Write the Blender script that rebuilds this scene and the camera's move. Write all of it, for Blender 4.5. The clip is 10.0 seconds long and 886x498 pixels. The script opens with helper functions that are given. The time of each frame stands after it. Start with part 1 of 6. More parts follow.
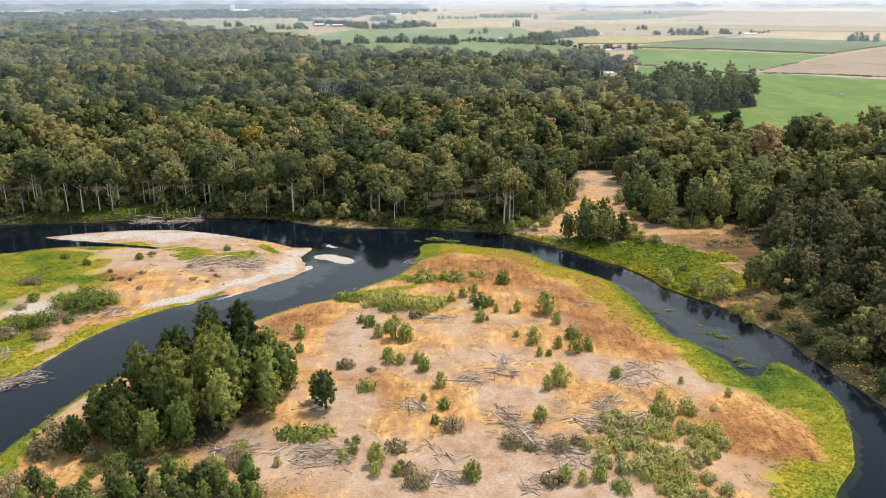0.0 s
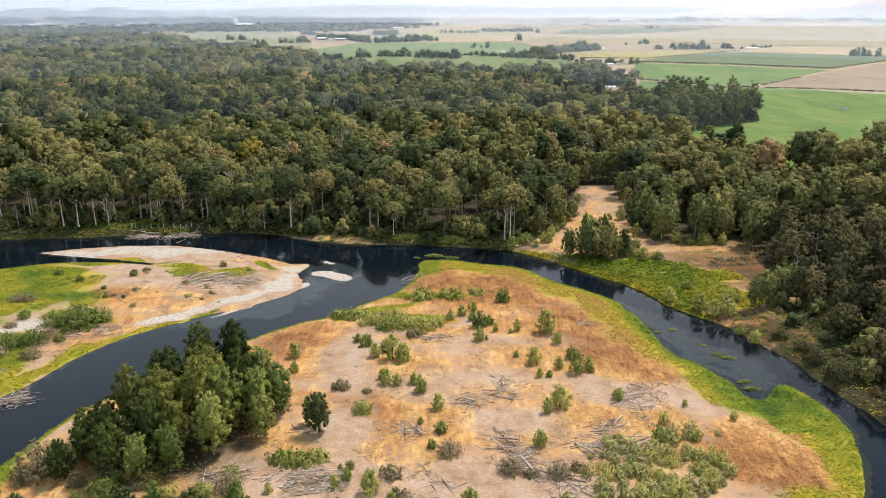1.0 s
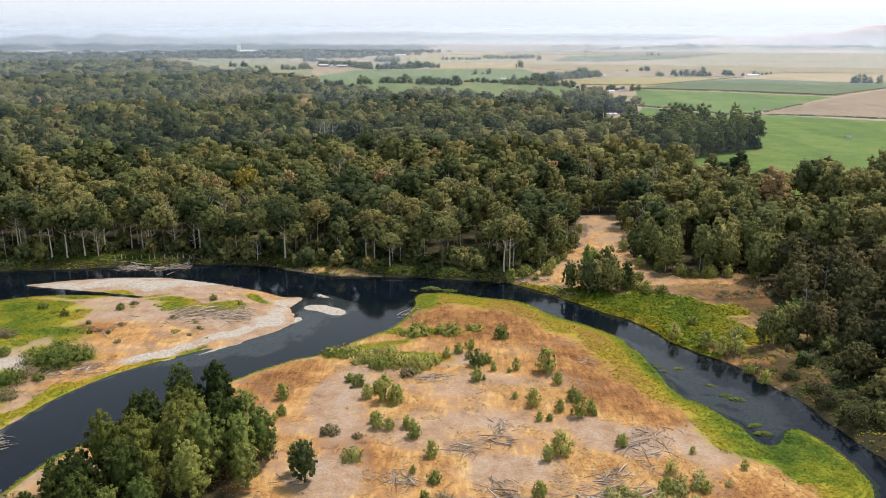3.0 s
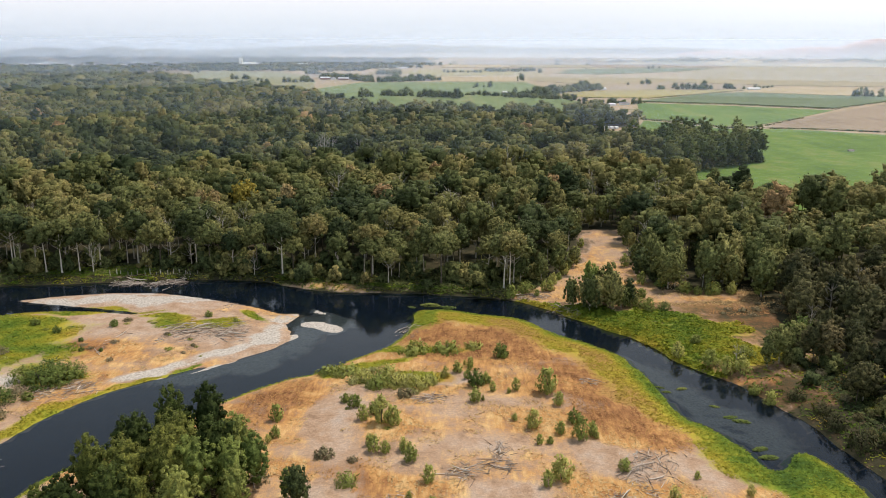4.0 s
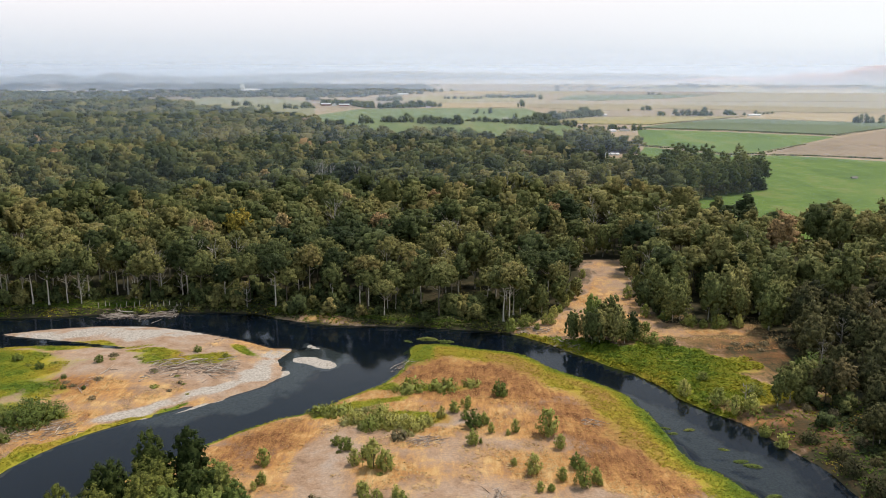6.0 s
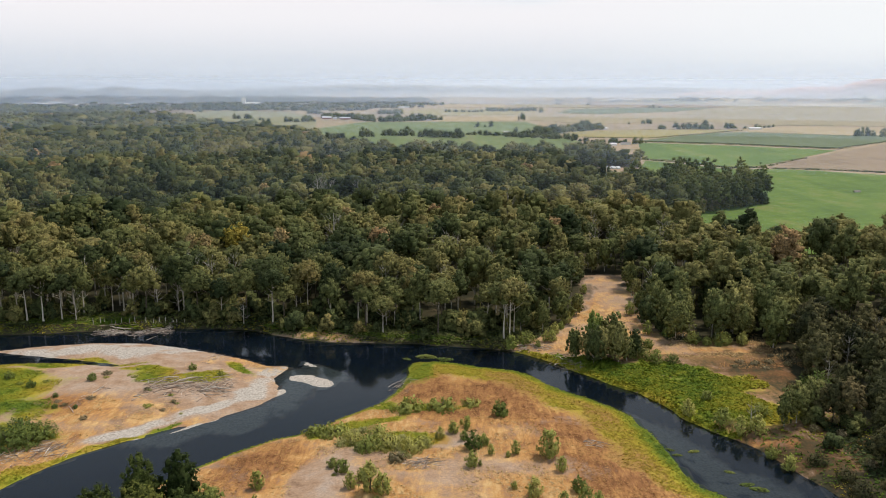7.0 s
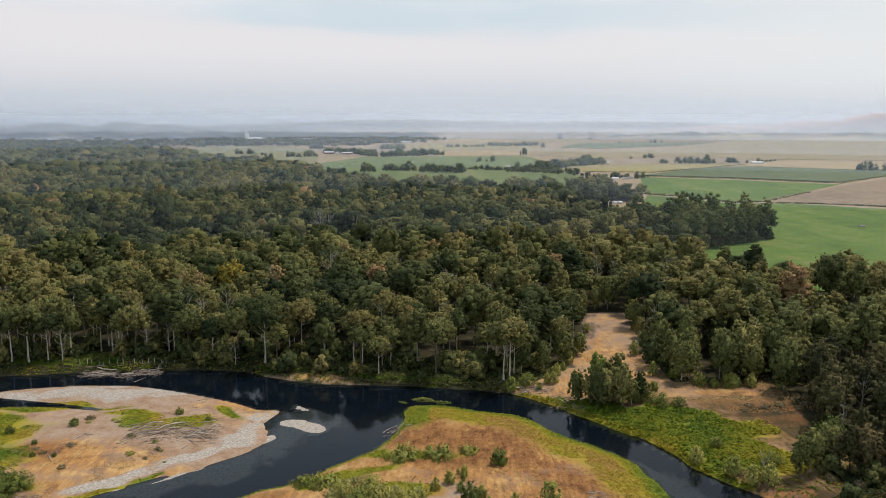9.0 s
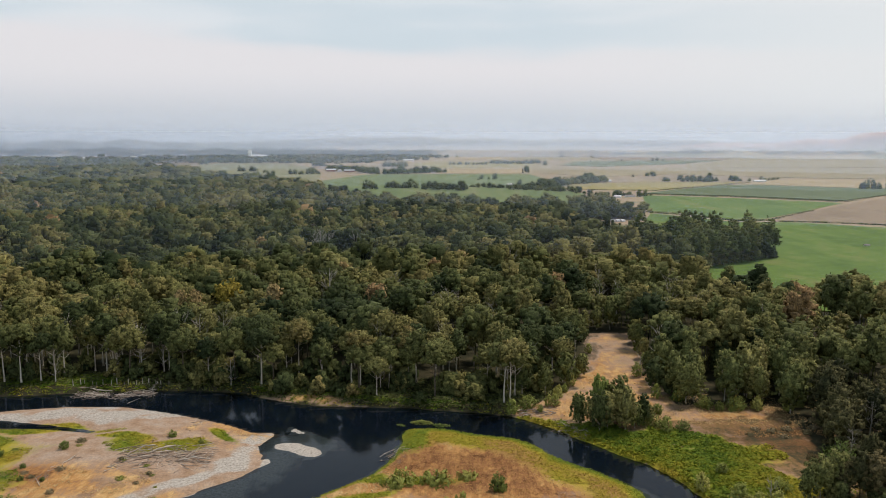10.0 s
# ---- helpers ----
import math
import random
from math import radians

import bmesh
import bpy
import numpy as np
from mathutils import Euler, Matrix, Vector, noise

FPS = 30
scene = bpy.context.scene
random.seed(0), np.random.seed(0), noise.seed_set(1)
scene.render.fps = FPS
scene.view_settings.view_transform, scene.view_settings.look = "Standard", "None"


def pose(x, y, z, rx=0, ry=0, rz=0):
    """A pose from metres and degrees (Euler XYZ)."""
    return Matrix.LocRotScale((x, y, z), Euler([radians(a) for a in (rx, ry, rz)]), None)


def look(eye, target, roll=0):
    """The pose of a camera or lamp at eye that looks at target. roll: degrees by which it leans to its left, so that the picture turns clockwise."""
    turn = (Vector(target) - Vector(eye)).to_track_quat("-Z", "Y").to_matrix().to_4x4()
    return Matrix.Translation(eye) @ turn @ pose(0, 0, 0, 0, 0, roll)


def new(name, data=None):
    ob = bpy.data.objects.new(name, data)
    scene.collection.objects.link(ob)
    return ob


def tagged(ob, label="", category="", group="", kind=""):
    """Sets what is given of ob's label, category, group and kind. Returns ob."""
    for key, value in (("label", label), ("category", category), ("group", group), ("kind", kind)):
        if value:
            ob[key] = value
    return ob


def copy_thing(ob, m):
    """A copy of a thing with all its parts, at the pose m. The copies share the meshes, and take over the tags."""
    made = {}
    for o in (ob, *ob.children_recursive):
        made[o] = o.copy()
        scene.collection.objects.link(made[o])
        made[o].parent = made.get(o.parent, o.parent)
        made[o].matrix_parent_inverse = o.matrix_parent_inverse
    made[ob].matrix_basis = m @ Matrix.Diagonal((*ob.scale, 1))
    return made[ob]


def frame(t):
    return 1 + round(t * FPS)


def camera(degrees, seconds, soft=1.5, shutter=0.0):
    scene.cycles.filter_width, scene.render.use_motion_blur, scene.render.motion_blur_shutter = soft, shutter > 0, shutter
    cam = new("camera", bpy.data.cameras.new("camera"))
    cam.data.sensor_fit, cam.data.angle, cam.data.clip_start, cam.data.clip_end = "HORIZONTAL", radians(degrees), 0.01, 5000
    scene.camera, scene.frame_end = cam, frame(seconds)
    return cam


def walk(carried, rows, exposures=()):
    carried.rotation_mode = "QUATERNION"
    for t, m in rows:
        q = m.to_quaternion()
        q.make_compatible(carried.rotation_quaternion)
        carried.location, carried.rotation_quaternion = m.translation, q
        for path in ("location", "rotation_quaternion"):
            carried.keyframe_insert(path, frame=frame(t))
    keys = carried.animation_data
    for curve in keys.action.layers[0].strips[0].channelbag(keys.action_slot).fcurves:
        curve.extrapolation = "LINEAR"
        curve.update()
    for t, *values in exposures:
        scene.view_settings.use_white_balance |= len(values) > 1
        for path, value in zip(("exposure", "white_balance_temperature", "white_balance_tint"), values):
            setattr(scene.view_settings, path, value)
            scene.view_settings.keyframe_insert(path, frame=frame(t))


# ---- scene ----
cam = camera(57.7, 10.0, soft=0.3)
PATH = [
    (0, (0.422, -0.17, 84.976), (0.42, 1.735, 84.367), -0.1),
    (0.5, (0.889, 1.99, 84.96), (0.884, 3.9, 84.366), -0.0),
    (1, (1.338, 4.138, 84.953), (1.331, 6.052, 84.375), 0.0),
    (1.5, (1.769, 6.215, 84.973), (1.76, 8.134, 84.409), 0.0),
    (2, (2.165, 8.31, 85.008), (2.154, 10.234, 84.46), 0.0),
    (2.5, (2.508, 10.441, 85.052), (2.497, 12.369, 84.519), 0.0),
    (4, (3.541, 16.816, 85.361), (3.526, 18.755, 84.872), 0.1),
    (4.5, (3.868, 18.888, 85.463), (3.852, 20.83, 84.988), 0.1),
    (5, (4.145, 20.957, 85.548), (4.128, 22.903, 85.088), 0.1),
    (5.5, (4.389, 23.004, 85.613), (4.372, 24.954, 85.169), 0.1),
    (7, (5.122, 28.907, 85.881), (5.102, 30.867, 85.484), 0.1),
    (7.5, (5.416, 30.774, 85.891), (5.395, 32.737, 85.512), 0.1),
    (8, (5.821, 32.728, 85.872), (5.799, 34.695, 85.515), 0.1),
    (8.5, (6.28, 34.86, 85.831), (6.254, 36.831, 85.495), 0.1),
    (9, (6.736, 37.03, 85.791), (6.709, 39.005, 85.477), 0.0),
    (9.5, (7.173, 39.182, 85.762), (7.144, 41.16, 85.47), 0.0),
    (10, (7.611, 41.303, 85.747), (7.578, 43.284, 85.476), 0.1),
]
walk(cam, [(t, look(eye, target, roll)) for t, eye, target, roll in PATH],
     exposures=[(0, -0.07), (2.5, -0.29), (5, -0.47), (7.5, -0.68), (10, -0.88)])

# ---------------------------------------------------------------- sky and sun
SUN_EL, SUN_AZ = 60.0, 48.0          # degrees above the horizon; compass from +y towards +x
world = bpy.data.worlds.new("overcast_sky")
scene.world = world
world.use_nodes = True
wn, wl = world.node_tree.nodes, world.node_tree.links
wn.clear()
w_out, w_bg = wn.new("ShaderNodeOutputWorld"), wn.new("ShaderNodeBackground")
w_sky, w_co = wn.new("ShaderNodeTexSky"), wn.new("ShaderNodeTexCoord")
w_sky.sky_type, w_sky.sun_disc = "NISHITA", False
w_sky.sun_elevation, w_sky.sun_rotation = radians(SUN_EL), radians(SUN_AZ)
w_sky.air_density, w_sky.dust_density = 1.0, 1.0
w_map, w_noise = wn.new("ShaderNodeMapping"), wn.new("ShaderNodeTexNoise")
w_map.inputs["Scale"].default_value = (1.4, 1.4, 10.0)
w_map.inputs["Location"].default_value = (0.3, 0.2, 0.15)
w_noise.inputs["Scale"].default_value, w_noise.inputs["Detail"].default_value = 1.9, 7.0
w_noise.inputs["Roughness"].default_value = 0.58
wl.new(w_co.outputs["Generated"], w_map.inputs["Vector"])
wl.new(w_map.outputs[0], w_noise.inputs["Vector"])
w_sep = wn.new("ShaderNodeSeparateXYZ")
wl.new(w_co.outputs["Generated"], w_sep.inputs[0])


def sky_step(value, low, high, to_low=0.0, to_high=1.0):
    k = wn.new("ShaderNodeMapRange")
    k.interpolation_type = "SMOOTHSTEP"
    for name, v in (("From Min", low), ("From Max", high), ("To Min", to_low), ("To Max", to_high)):
        k.inputs[name].default_value = v
    wl.new(value, k.inputs["Value"])
    return k.outputs[0]


def sky_mix(fac, a, b):
    k = wn.new("ShaderNodeMix")
    k.data_type = "RGBA"
    for sock, v in ((k.inputs[0], fac), (k.inputs[6], a), (k.inputs[7], b)):
        if isinstance(v, tuple):
            sock.default_value = (*v, 1)
        elif isinstance(v, float):
            sock.default_value = v
        else:
            wl.new(v, sock)
    return k.outputs[2]


def sky_sum(a, b, gain):
    k = wn.new("ShaderNodeMath")
    k.operation = "MULTIPLY_ADD"
    k.inputs[1].default_value = gain
    wl.new(a, k.inputs[0])
    wl.new(b, k.inputs[2])
    return k.outputs[0]


# height above the horizon, bent by the noise: lavender haze, a bank of white cloud with a ragged top, then thin blue grey
w_bent = sky_sum(w_noise.outputs["Fac"], w_sep.outputs[2], -0.085)
w_bent = sky_sum(w_sep.outputs[0], w_bent, 0.03)
w_veil = sky_mix(sky_step(w_sep.outputs[2], 0.012, 0.085), (11.6, 12.3, 13.4), (14.9, 14.5, 14.9))
w_blue = sky_mix(sky_step(w_noise.outputs["Fac"], 0.40, 0.66), (12.0, 13.5, 14.6), (14.2, 14.9, 15.6))
w_cloud = sky_mix(sky_step(w_bent, 0.052, 0.076), w_veil, w_blue)
w_east = sky_mix(sky_step(w_sep.outputs[0], 0.05, 0.5, 0.0, 0.85), w_cloud, (14.9, 15.2, 15.4))
w_low = sky_mix(sky_step(w_sep.outputs[2], 0.0, 0.05), w_veil, w_east)
w_part = sky_mix(0.94, w_sky.outputs[0], w_low)
# higher up the cloud thins to a greyer blue
w_all = sky_mix(sky_step(w_sep.outputs[2], 0.2, 0.55, 0.0, 0.9), w_part, (3.5, 4.5, 6.0))
w_bg.inputs["Strength"].default_value = 0.1
wl.new(w_all, w_bg.inputs["Color"])
wl.new(w_bg.outputs[0], w_out.inputs["Surface"])

sun = new("sun", bpy.data.lights.new("sun", "SUN"))
sun.data.energy, sun.data.angle, sun.data.color = 4.6, radians(10), (1.0, 0.88, 0.785)
sun.matrix_world = look((math.sin(radians(SUN_AZ)) * 300, math.cos(radians(SUN_AZ)) * 300, math.tan(radians(SUN_EL)) * 300), (0, 0, 0))

# ---------------------------------------------------------------- materials
def node_material(name):
    m = bpy.data.materials.new(name)
    m.use_nodes = True
    n, l = m.node_tree.nodes, m.node_tree.links
    n.clear()
    out, b = n.new("ShaderNodeOutputMaterial"), n.new("ShaderNodeBsdfPrincipled")
    l.new(b.outputs[0], out.inputs["Surface"])
    return m, n, l, b, out


def ramp(n, stops):
    r = n.new("ShaderNodeValToRGB")
    e = r.color_ramp.elements
    while len(e) < len(stops):
        e.new(0.5)
    for k, (p, c) in zip(e, stops):
        k.position, k.color = p, (*c, 1)
    return r


def noise_tex(n, l, scale, detail=3.0, rough=0.55, vector=None):
    t = n.new("ShaderNodeTexNoise")
    t.inputs["Scale"].default_value, t.inputs["Detail"].default_value = scale, detail
    t.inputs["Roughness"].default_value = rough
    if vector is None:
        vector = n.new("ShaderNodeNewGeometry").outputs["Position"]
    l.new(vector, t.inputs["Vector"])
    return t.outputs["Fac"]


def mix_rgb(n, l, fac, a, b, kind="MIX"):
    m = n.new("ShaderNodeMix")
    m.data_type, m.blend_type = "RGBA", kind
    for sock, v in ((m.inputs[0], fac), (m.inputs[6], a), (m.inputs[7], b)):
        if isinstance(v, tuple):
            sock.default_value = (*v, 1)
        elif isinstance(v, (int, float)):
            sock.default_value = v
        else:
            l.new(v, sock)
    return m.outputs[2]


def math_node(n, l, op, a, b=0.0, clamp=False):
    m = n.new("ShaderNodeMath")
    m.operation, m.use_clamp = op, clamp
    for sock, v in ((m.inputs[0], a), (m.inputs[1], b)):
        if isinstance(v, (int, float)):
            sock.default_value = v
        else:
            l.new(v, sock)
    return m.outputs[0]


def bump(n, l, b, height, strength, distance):
    k = n.new("ShaderNodeBump")
    k.inputs["Strength"].default_value, k.inputs["Distance"].default_value = strength, distance
    l.new(height, k.inputs["Height"])
    l.new(k.outputs[0], b.inputs["Normal"])


def plain_material(name, dark, light, scale, rough=0.8, metal=0.0, relief=0.02):
    """Two tones broken by a coarse and a fine noise, with a little relief."""
    m, n, l, b, out = node_material(name)
    coarse, fine = noise_tex(n, l, scale, 2), noise_tex(n, l, scale * 7, 3)
    mixed = math_node(n, l, "ADD", math_node(n, l, "MULTIPLY", coarse, 0.6), math_node(n, l, "MULTIPLY", fine, 0.4))
    r = ramp(n, [(0.35, dark), (0.65, light)])
    l.new(mixed, r.inputs[0])
    l.new(r.outputs[0], b.inputs["Base Color"])
    b.inputs["Roughness"].default_value, b.inputs["Metallic"].default_value = rough, metal
    bump(n, l, b, fine, 0.5, relief)
    return m


def leaf_material(name, stops, per_object, patch=0.09, spread=0.55, grainy=1.0):
    """Foliage: tone by tree (object or attribute), by patches of the wood and by leaf clump."""
    m, n, l, b, out = node_material(name)
    if per_object:
        tone = math_node(n, l, "MULTIPLY", n.new("ShaderNodeObjectInfo").outputs["Random"], 0.86)
    else:
        a = n.new("ShaderNodeAttribute")
        a.attribute_name = "tone"
        tone = a.outputs["Fac"]
    geo = n.new("ShaderNodeNewGeometry")
    t = math_node(n, l, "ADD", math_node(n, l, "MULTIPLY", tone, 0.80),
                  math_node(n, l, "MULTIPLY", noise_tex(n, l, patch, 3), 0.34))
    t = math_node(n, l, "SUBTRACT", t, 0.08)
    r = ramp(n, stops)
    l.new(t, r.inputs[0])
    clump = math_node(n, l, "MULTIPLY_ADD", geo.outputs["Random Per Island"], spread)
    clump.node.inputs[2].default_value = 1.0 - spread / 2
    col = mix_rgb(n, l, 1.0, r.outputs[0], clump, "MULTIPLY")
    # leaf by leaf grain, at a hand's and at an arm's width; its dark end paints shaded gaps between leaves
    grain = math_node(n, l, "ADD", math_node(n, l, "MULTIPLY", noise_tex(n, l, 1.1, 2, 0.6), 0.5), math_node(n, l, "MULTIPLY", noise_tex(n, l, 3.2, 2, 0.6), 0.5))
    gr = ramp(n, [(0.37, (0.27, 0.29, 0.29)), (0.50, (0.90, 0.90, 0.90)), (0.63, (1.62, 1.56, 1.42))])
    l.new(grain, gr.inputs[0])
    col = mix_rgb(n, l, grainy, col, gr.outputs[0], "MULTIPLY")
    bump(n, l, b, grain, 0.5 * grainy, 0.5)
    l.new(col, b.inputs["Base Color"])
    b.inputs["Roughness"].default_value = 0.75
    b.inputs["Specular IOR Level"].default_value = 0.1
    tr, mx = n.new("ShaderNodeBsdfTranslucent"), n.new("ShaderNodeMixShader")
    l.new(col, tr.inputs["Color"])
    mx.inputs[0].default_value = 0.24
    l.new(b.outputs[0], mx.inputs[1])
    l.new(tr.outputs[0], mx.inputs[2])
    l.new(mx.outputs[0], out.inputs["Surface"])
    return m


WOOD_STOPS = [(0.06, (0.038, 0.058, 0.025)), (0.28, (0.096, 0.120, 0.045)), (0.52, (0.170, 0.184, 0.064)), (0.74, (0.250, 0.232, 0.084)),
              (0.86, (0.32, 0.235, 0.095)), (0.97, (0.38, 0.255, 0.125))]
YOUNG_STOPS = [(0.06, (0.070, 0.092, 0.036)), (0.30, (0.135, 0.160, 0.056)), (0.56, (0.225, 0.235, 0.080)), (0.86, (0.33, 0.30, 0.115))]
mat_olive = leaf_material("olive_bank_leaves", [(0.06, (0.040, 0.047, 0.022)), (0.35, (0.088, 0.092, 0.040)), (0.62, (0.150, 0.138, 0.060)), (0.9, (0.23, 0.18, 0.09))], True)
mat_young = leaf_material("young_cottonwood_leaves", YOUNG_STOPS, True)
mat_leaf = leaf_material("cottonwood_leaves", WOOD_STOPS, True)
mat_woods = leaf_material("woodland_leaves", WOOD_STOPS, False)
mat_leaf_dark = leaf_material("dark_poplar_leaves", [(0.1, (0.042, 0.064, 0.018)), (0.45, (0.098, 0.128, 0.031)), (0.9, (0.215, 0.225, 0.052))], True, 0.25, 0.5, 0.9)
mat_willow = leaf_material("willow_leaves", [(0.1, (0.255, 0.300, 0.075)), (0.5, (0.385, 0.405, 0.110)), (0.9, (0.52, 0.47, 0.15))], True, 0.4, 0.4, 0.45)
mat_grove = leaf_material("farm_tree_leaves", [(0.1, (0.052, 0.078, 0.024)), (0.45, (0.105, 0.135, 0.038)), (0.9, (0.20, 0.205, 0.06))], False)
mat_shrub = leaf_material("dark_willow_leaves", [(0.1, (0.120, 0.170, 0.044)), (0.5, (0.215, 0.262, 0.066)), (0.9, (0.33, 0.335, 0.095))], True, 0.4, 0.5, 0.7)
mat_scrub = leaf_material("grey_green_willow_leaves", [(0.1, (0.31, 0.33, 0.125)), (0.5, (0.43, 0.43, 0.17)), (0.9, (0.53, 0.48, 0.21))], True, 0.4, 0.4, 0.4)
mat_sage = leaf_material("grey_willow_leaves", [(0.1, (0.25, 0.225, 0.125)), (0.9, (0.40, 0.325, 0.20))], True, 0.4, 0.5, 0.7)
mat_yellow = leaf_material("yellow_leaves", [(0.1, (0.27, 0.235, 0.045)), (0.9, (0.44, 0.35, 0.07))], True, 0.4)
mat_rust = leaf_material("browned_leaves", [(0.1, (0.36, 0.27, 0.12)), (0.9, (0.50, 0.39, 0.19))], True, 0.4)
WEED_STOPS = [(0.05, (0.066, 0.125, 0.020)), (0.26, (0.150, 0.222, 0.024)), (0.46, (0.295, 0.305, 0.030)), (0.68, (0.425, 0.345, 0.042)), (0.90, (0.42, 0.255, 0.080))]
mat_weeds = leaf_material("bank_weeds", WEED_STOPS, False, 0.3, 0.22, 0.5)
mat_straw = leaf_material("dry_grass_blades", [(0.15, (0.40, 0.21, 0.085)), (0.4, (0.49, 0.28, 0.11)), (0.62, (0.52, 0.34, 0.14)), (0.85, (0.60, 0.46, 0.24))], False, 0.2, 0.2, 0.1)
mat_bark = plain_material("pale_bark", (0.32, 0.28, 0.22), (0.60, 0.55, 0.47), 1.3, 0.9)
mat_pale = plain_material("bleached_bark", (0.42, 0.38, 0.31), (0.68, 0.63, 0.55), 1.3, 0.9)
mat_bark_dark = plain_material("brown_bark", (0.07, 0.055, 0.04), (0.17, 0.14, 0.10), 1.3, 0.9)


def drift_material(name, per_object):
    """Weathered wood, from brown bark to bleached grey, piece by piece."""
    m, n, l, b, out = node_material(name)
    own = n.new("ShaderNodeObjectInfo").outputs["Random"] if per_object else n.new("ShaderNodeNewGeometry").outputs["Random Per Island"]
    t = math_node(n, l, "ADD", math_node(n, l, "MULTIPLY", own, 0.75), math_node(n, l, "MULTIPLY", noise_tex(n, l, 3.0, 3), 0.3))
    r = ramp(n, [(0.15, (0.15, 0.105, 0.075)), (0.4, (0.30, 0.235, 0.18)), (0.65, (0.50, 0.425, 0.345)), (0.9, (0.70, 0.63, 0.54))])
    l.new(t, r.inputs[0])
    l.new(r.outputs[0], b.inputs["Base Color"])
    b.inputs["Roughness"].default_value = 0.85
    bump(n, l, b, noise_tex(n, l, 14.0, 3), 0.5, 0.02)
    return m


mat_drift, mat_sticks = drift_material("bleached_driftwood", True), drift_material("driftwood_sticks", False)
mat_snag = plain_material("bare_grey_wood", (0.34, 0.31, 0.26), (0.58, 0.54, 0.47), 0.9, 0.85)
mat_white = plain_material("white_painted_metal", (0.62, 0.63, 0.63), (0.82, 0.82, 0.80), 0.2, 0.5)
mat_roof = plain_material("weathered_roofing", (0.16, 0.14, 0.13), (0.30, 0.27, 0.25), 0.3, 0.7)
mat_rust_wall = plain_material("red_barn_boards", (0.20, 0.07, 0.05), (0.32, 0.13, 0.09), 0.3, 0.8)


def ground_material():
    """Sand under drifts of dry grass, weeds, pale gravel and shade-darkened fallen leaves, by the zones stored in the
    sheet.
    """
    m, n, l, b, out = node_material("river_ground")
    pos = n.new("ShaderNodeNewGeometry").outputs["Position"]
    big, mid, fine = (noise_tex(n, l, s, d, 0.6, pos) for s, d in ((0.035, 4), (0.22, 5), (1.7, 4)))
    gr = noise_tex(n, l, 4.5, 3, 0.7, pos)
    # drifts of dead stalks combed along the old flood channels
    flow = n.new("ShaderNodeMapping")
    flow.inputs["Scale"].default_value, flow.inputs["Rotation"].default_value = (1.3, 0.28, 1.0), (0, 0, radians(-28))
    l.new(pos, flow.inputs["Vector"])
    fibre = noise_tex(n, l, 0.55, 6, 0.68, flow.outputs[0])
    combed = math_node(n, l, "ADD", math_node(n, l, "MULTIPLY", mid, 0.45), math_node(n, l, "MULTIPLY", fibre, 0.55))

    def tones(stops, fac):
        r = ramp(n, stops)
        l.new(fac, r.inputs[0])
        return r.outputs[0]

    sand = tones([(0.25, (0.31, 0.20, 0.125)), (0.42, (0.46, 0.31, 0.20)), (0.56, (0.51, 0.375, 0.27)), (0.72, (0.50, 0.405, 0.325))], mid)
    pebbles = tones([(0.3, (0.55, 0.55, 0.55)), (0.7, (1.15, 1.15, 1.15))], fine)
    col = mix_rgb(n, l, 0.6, sand, pebbles, "MULTIPLY")
    za, zb = n.new("ShaderNodeVertexColor"), n.new("ShaderNodeVertexColor")
    za.layer_name, zb.layer_name = "zone_a", "zone_b"
    sep_a, sep_b = n.new("ShaderNodeSeparateColor"), n.new("ShaderNodeSeparateColor")
    l.new(za.outputs["Color"], sep_a.inputs[0])
    l.new(zb.outputs["Color"], sep_b.inputs[0])
    rust = math_node(n, l, "ADD", combed, math_node(n, l, "MULTIPLY", zb.outputs["Alpha"], -0.13))
    rust = math_node(n, l, "ADD", rust, 0.05)
    ripe = math_node(n, l, "ADD", za.outputs["Alpha"], math_node(n, l, "MULTIPLY", math_node(n, l, "SUBTRACT", mid, 0.5), 0.7))
    layers = [
        (sep_a.outputs[2], 0.55, [(0.25, (0.24, 0.21, 0.175)), (0.47, (0.47, 0.425, 0.36)), (0.75, (0.70, 0.65, 0.57))], fine),
        (sep_a.outputs[0], 1.1, [(0.32, (0.17, 0.075, 0.03)), (0.43, (0.34, 0.165, 0.065)), (0.53, (0.53, 0.285, 0.100)), (0.68, (0.70, 0.48, 0.22))], rust),
        (sep_a.outputs[1], 0.9, WEED_STOPS, ripe),
        # fallen leaves with the wood's shade painted in, hence near black
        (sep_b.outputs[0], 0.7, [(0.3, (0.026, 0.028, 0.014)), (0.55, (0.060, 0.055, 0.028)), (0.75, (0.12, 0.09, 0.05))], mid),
        (sep_b.outputs[1], 0.9, [(0.3, (0.018, 0.020, 0.020)), (0.7, (0.036, 0.035, 0.030))], fine),
        (sep_b.outputs[2], 0.5, [(0.3, (0.36, 0.27, 0.17)), (0.5, (0.43, 0.33, 0.215)), (0.62, (0.30, 0.26, 0.14)), (0.72, (0.18, 0.19, 0.085))], big),
    ]
    jitter = math_node(n, l, "ADD", math_node(n, l, "MULTIPLY", mid, 0.5), math_node(n, l, "ADD", math_node(n, l, "MULTIPLY", fine, 0.2), math_node(n, l, "MULTIPLY", fibre, 0.3)))
    jitter = math_node(n, l, "SUBTRACT", jitter, 0.5)
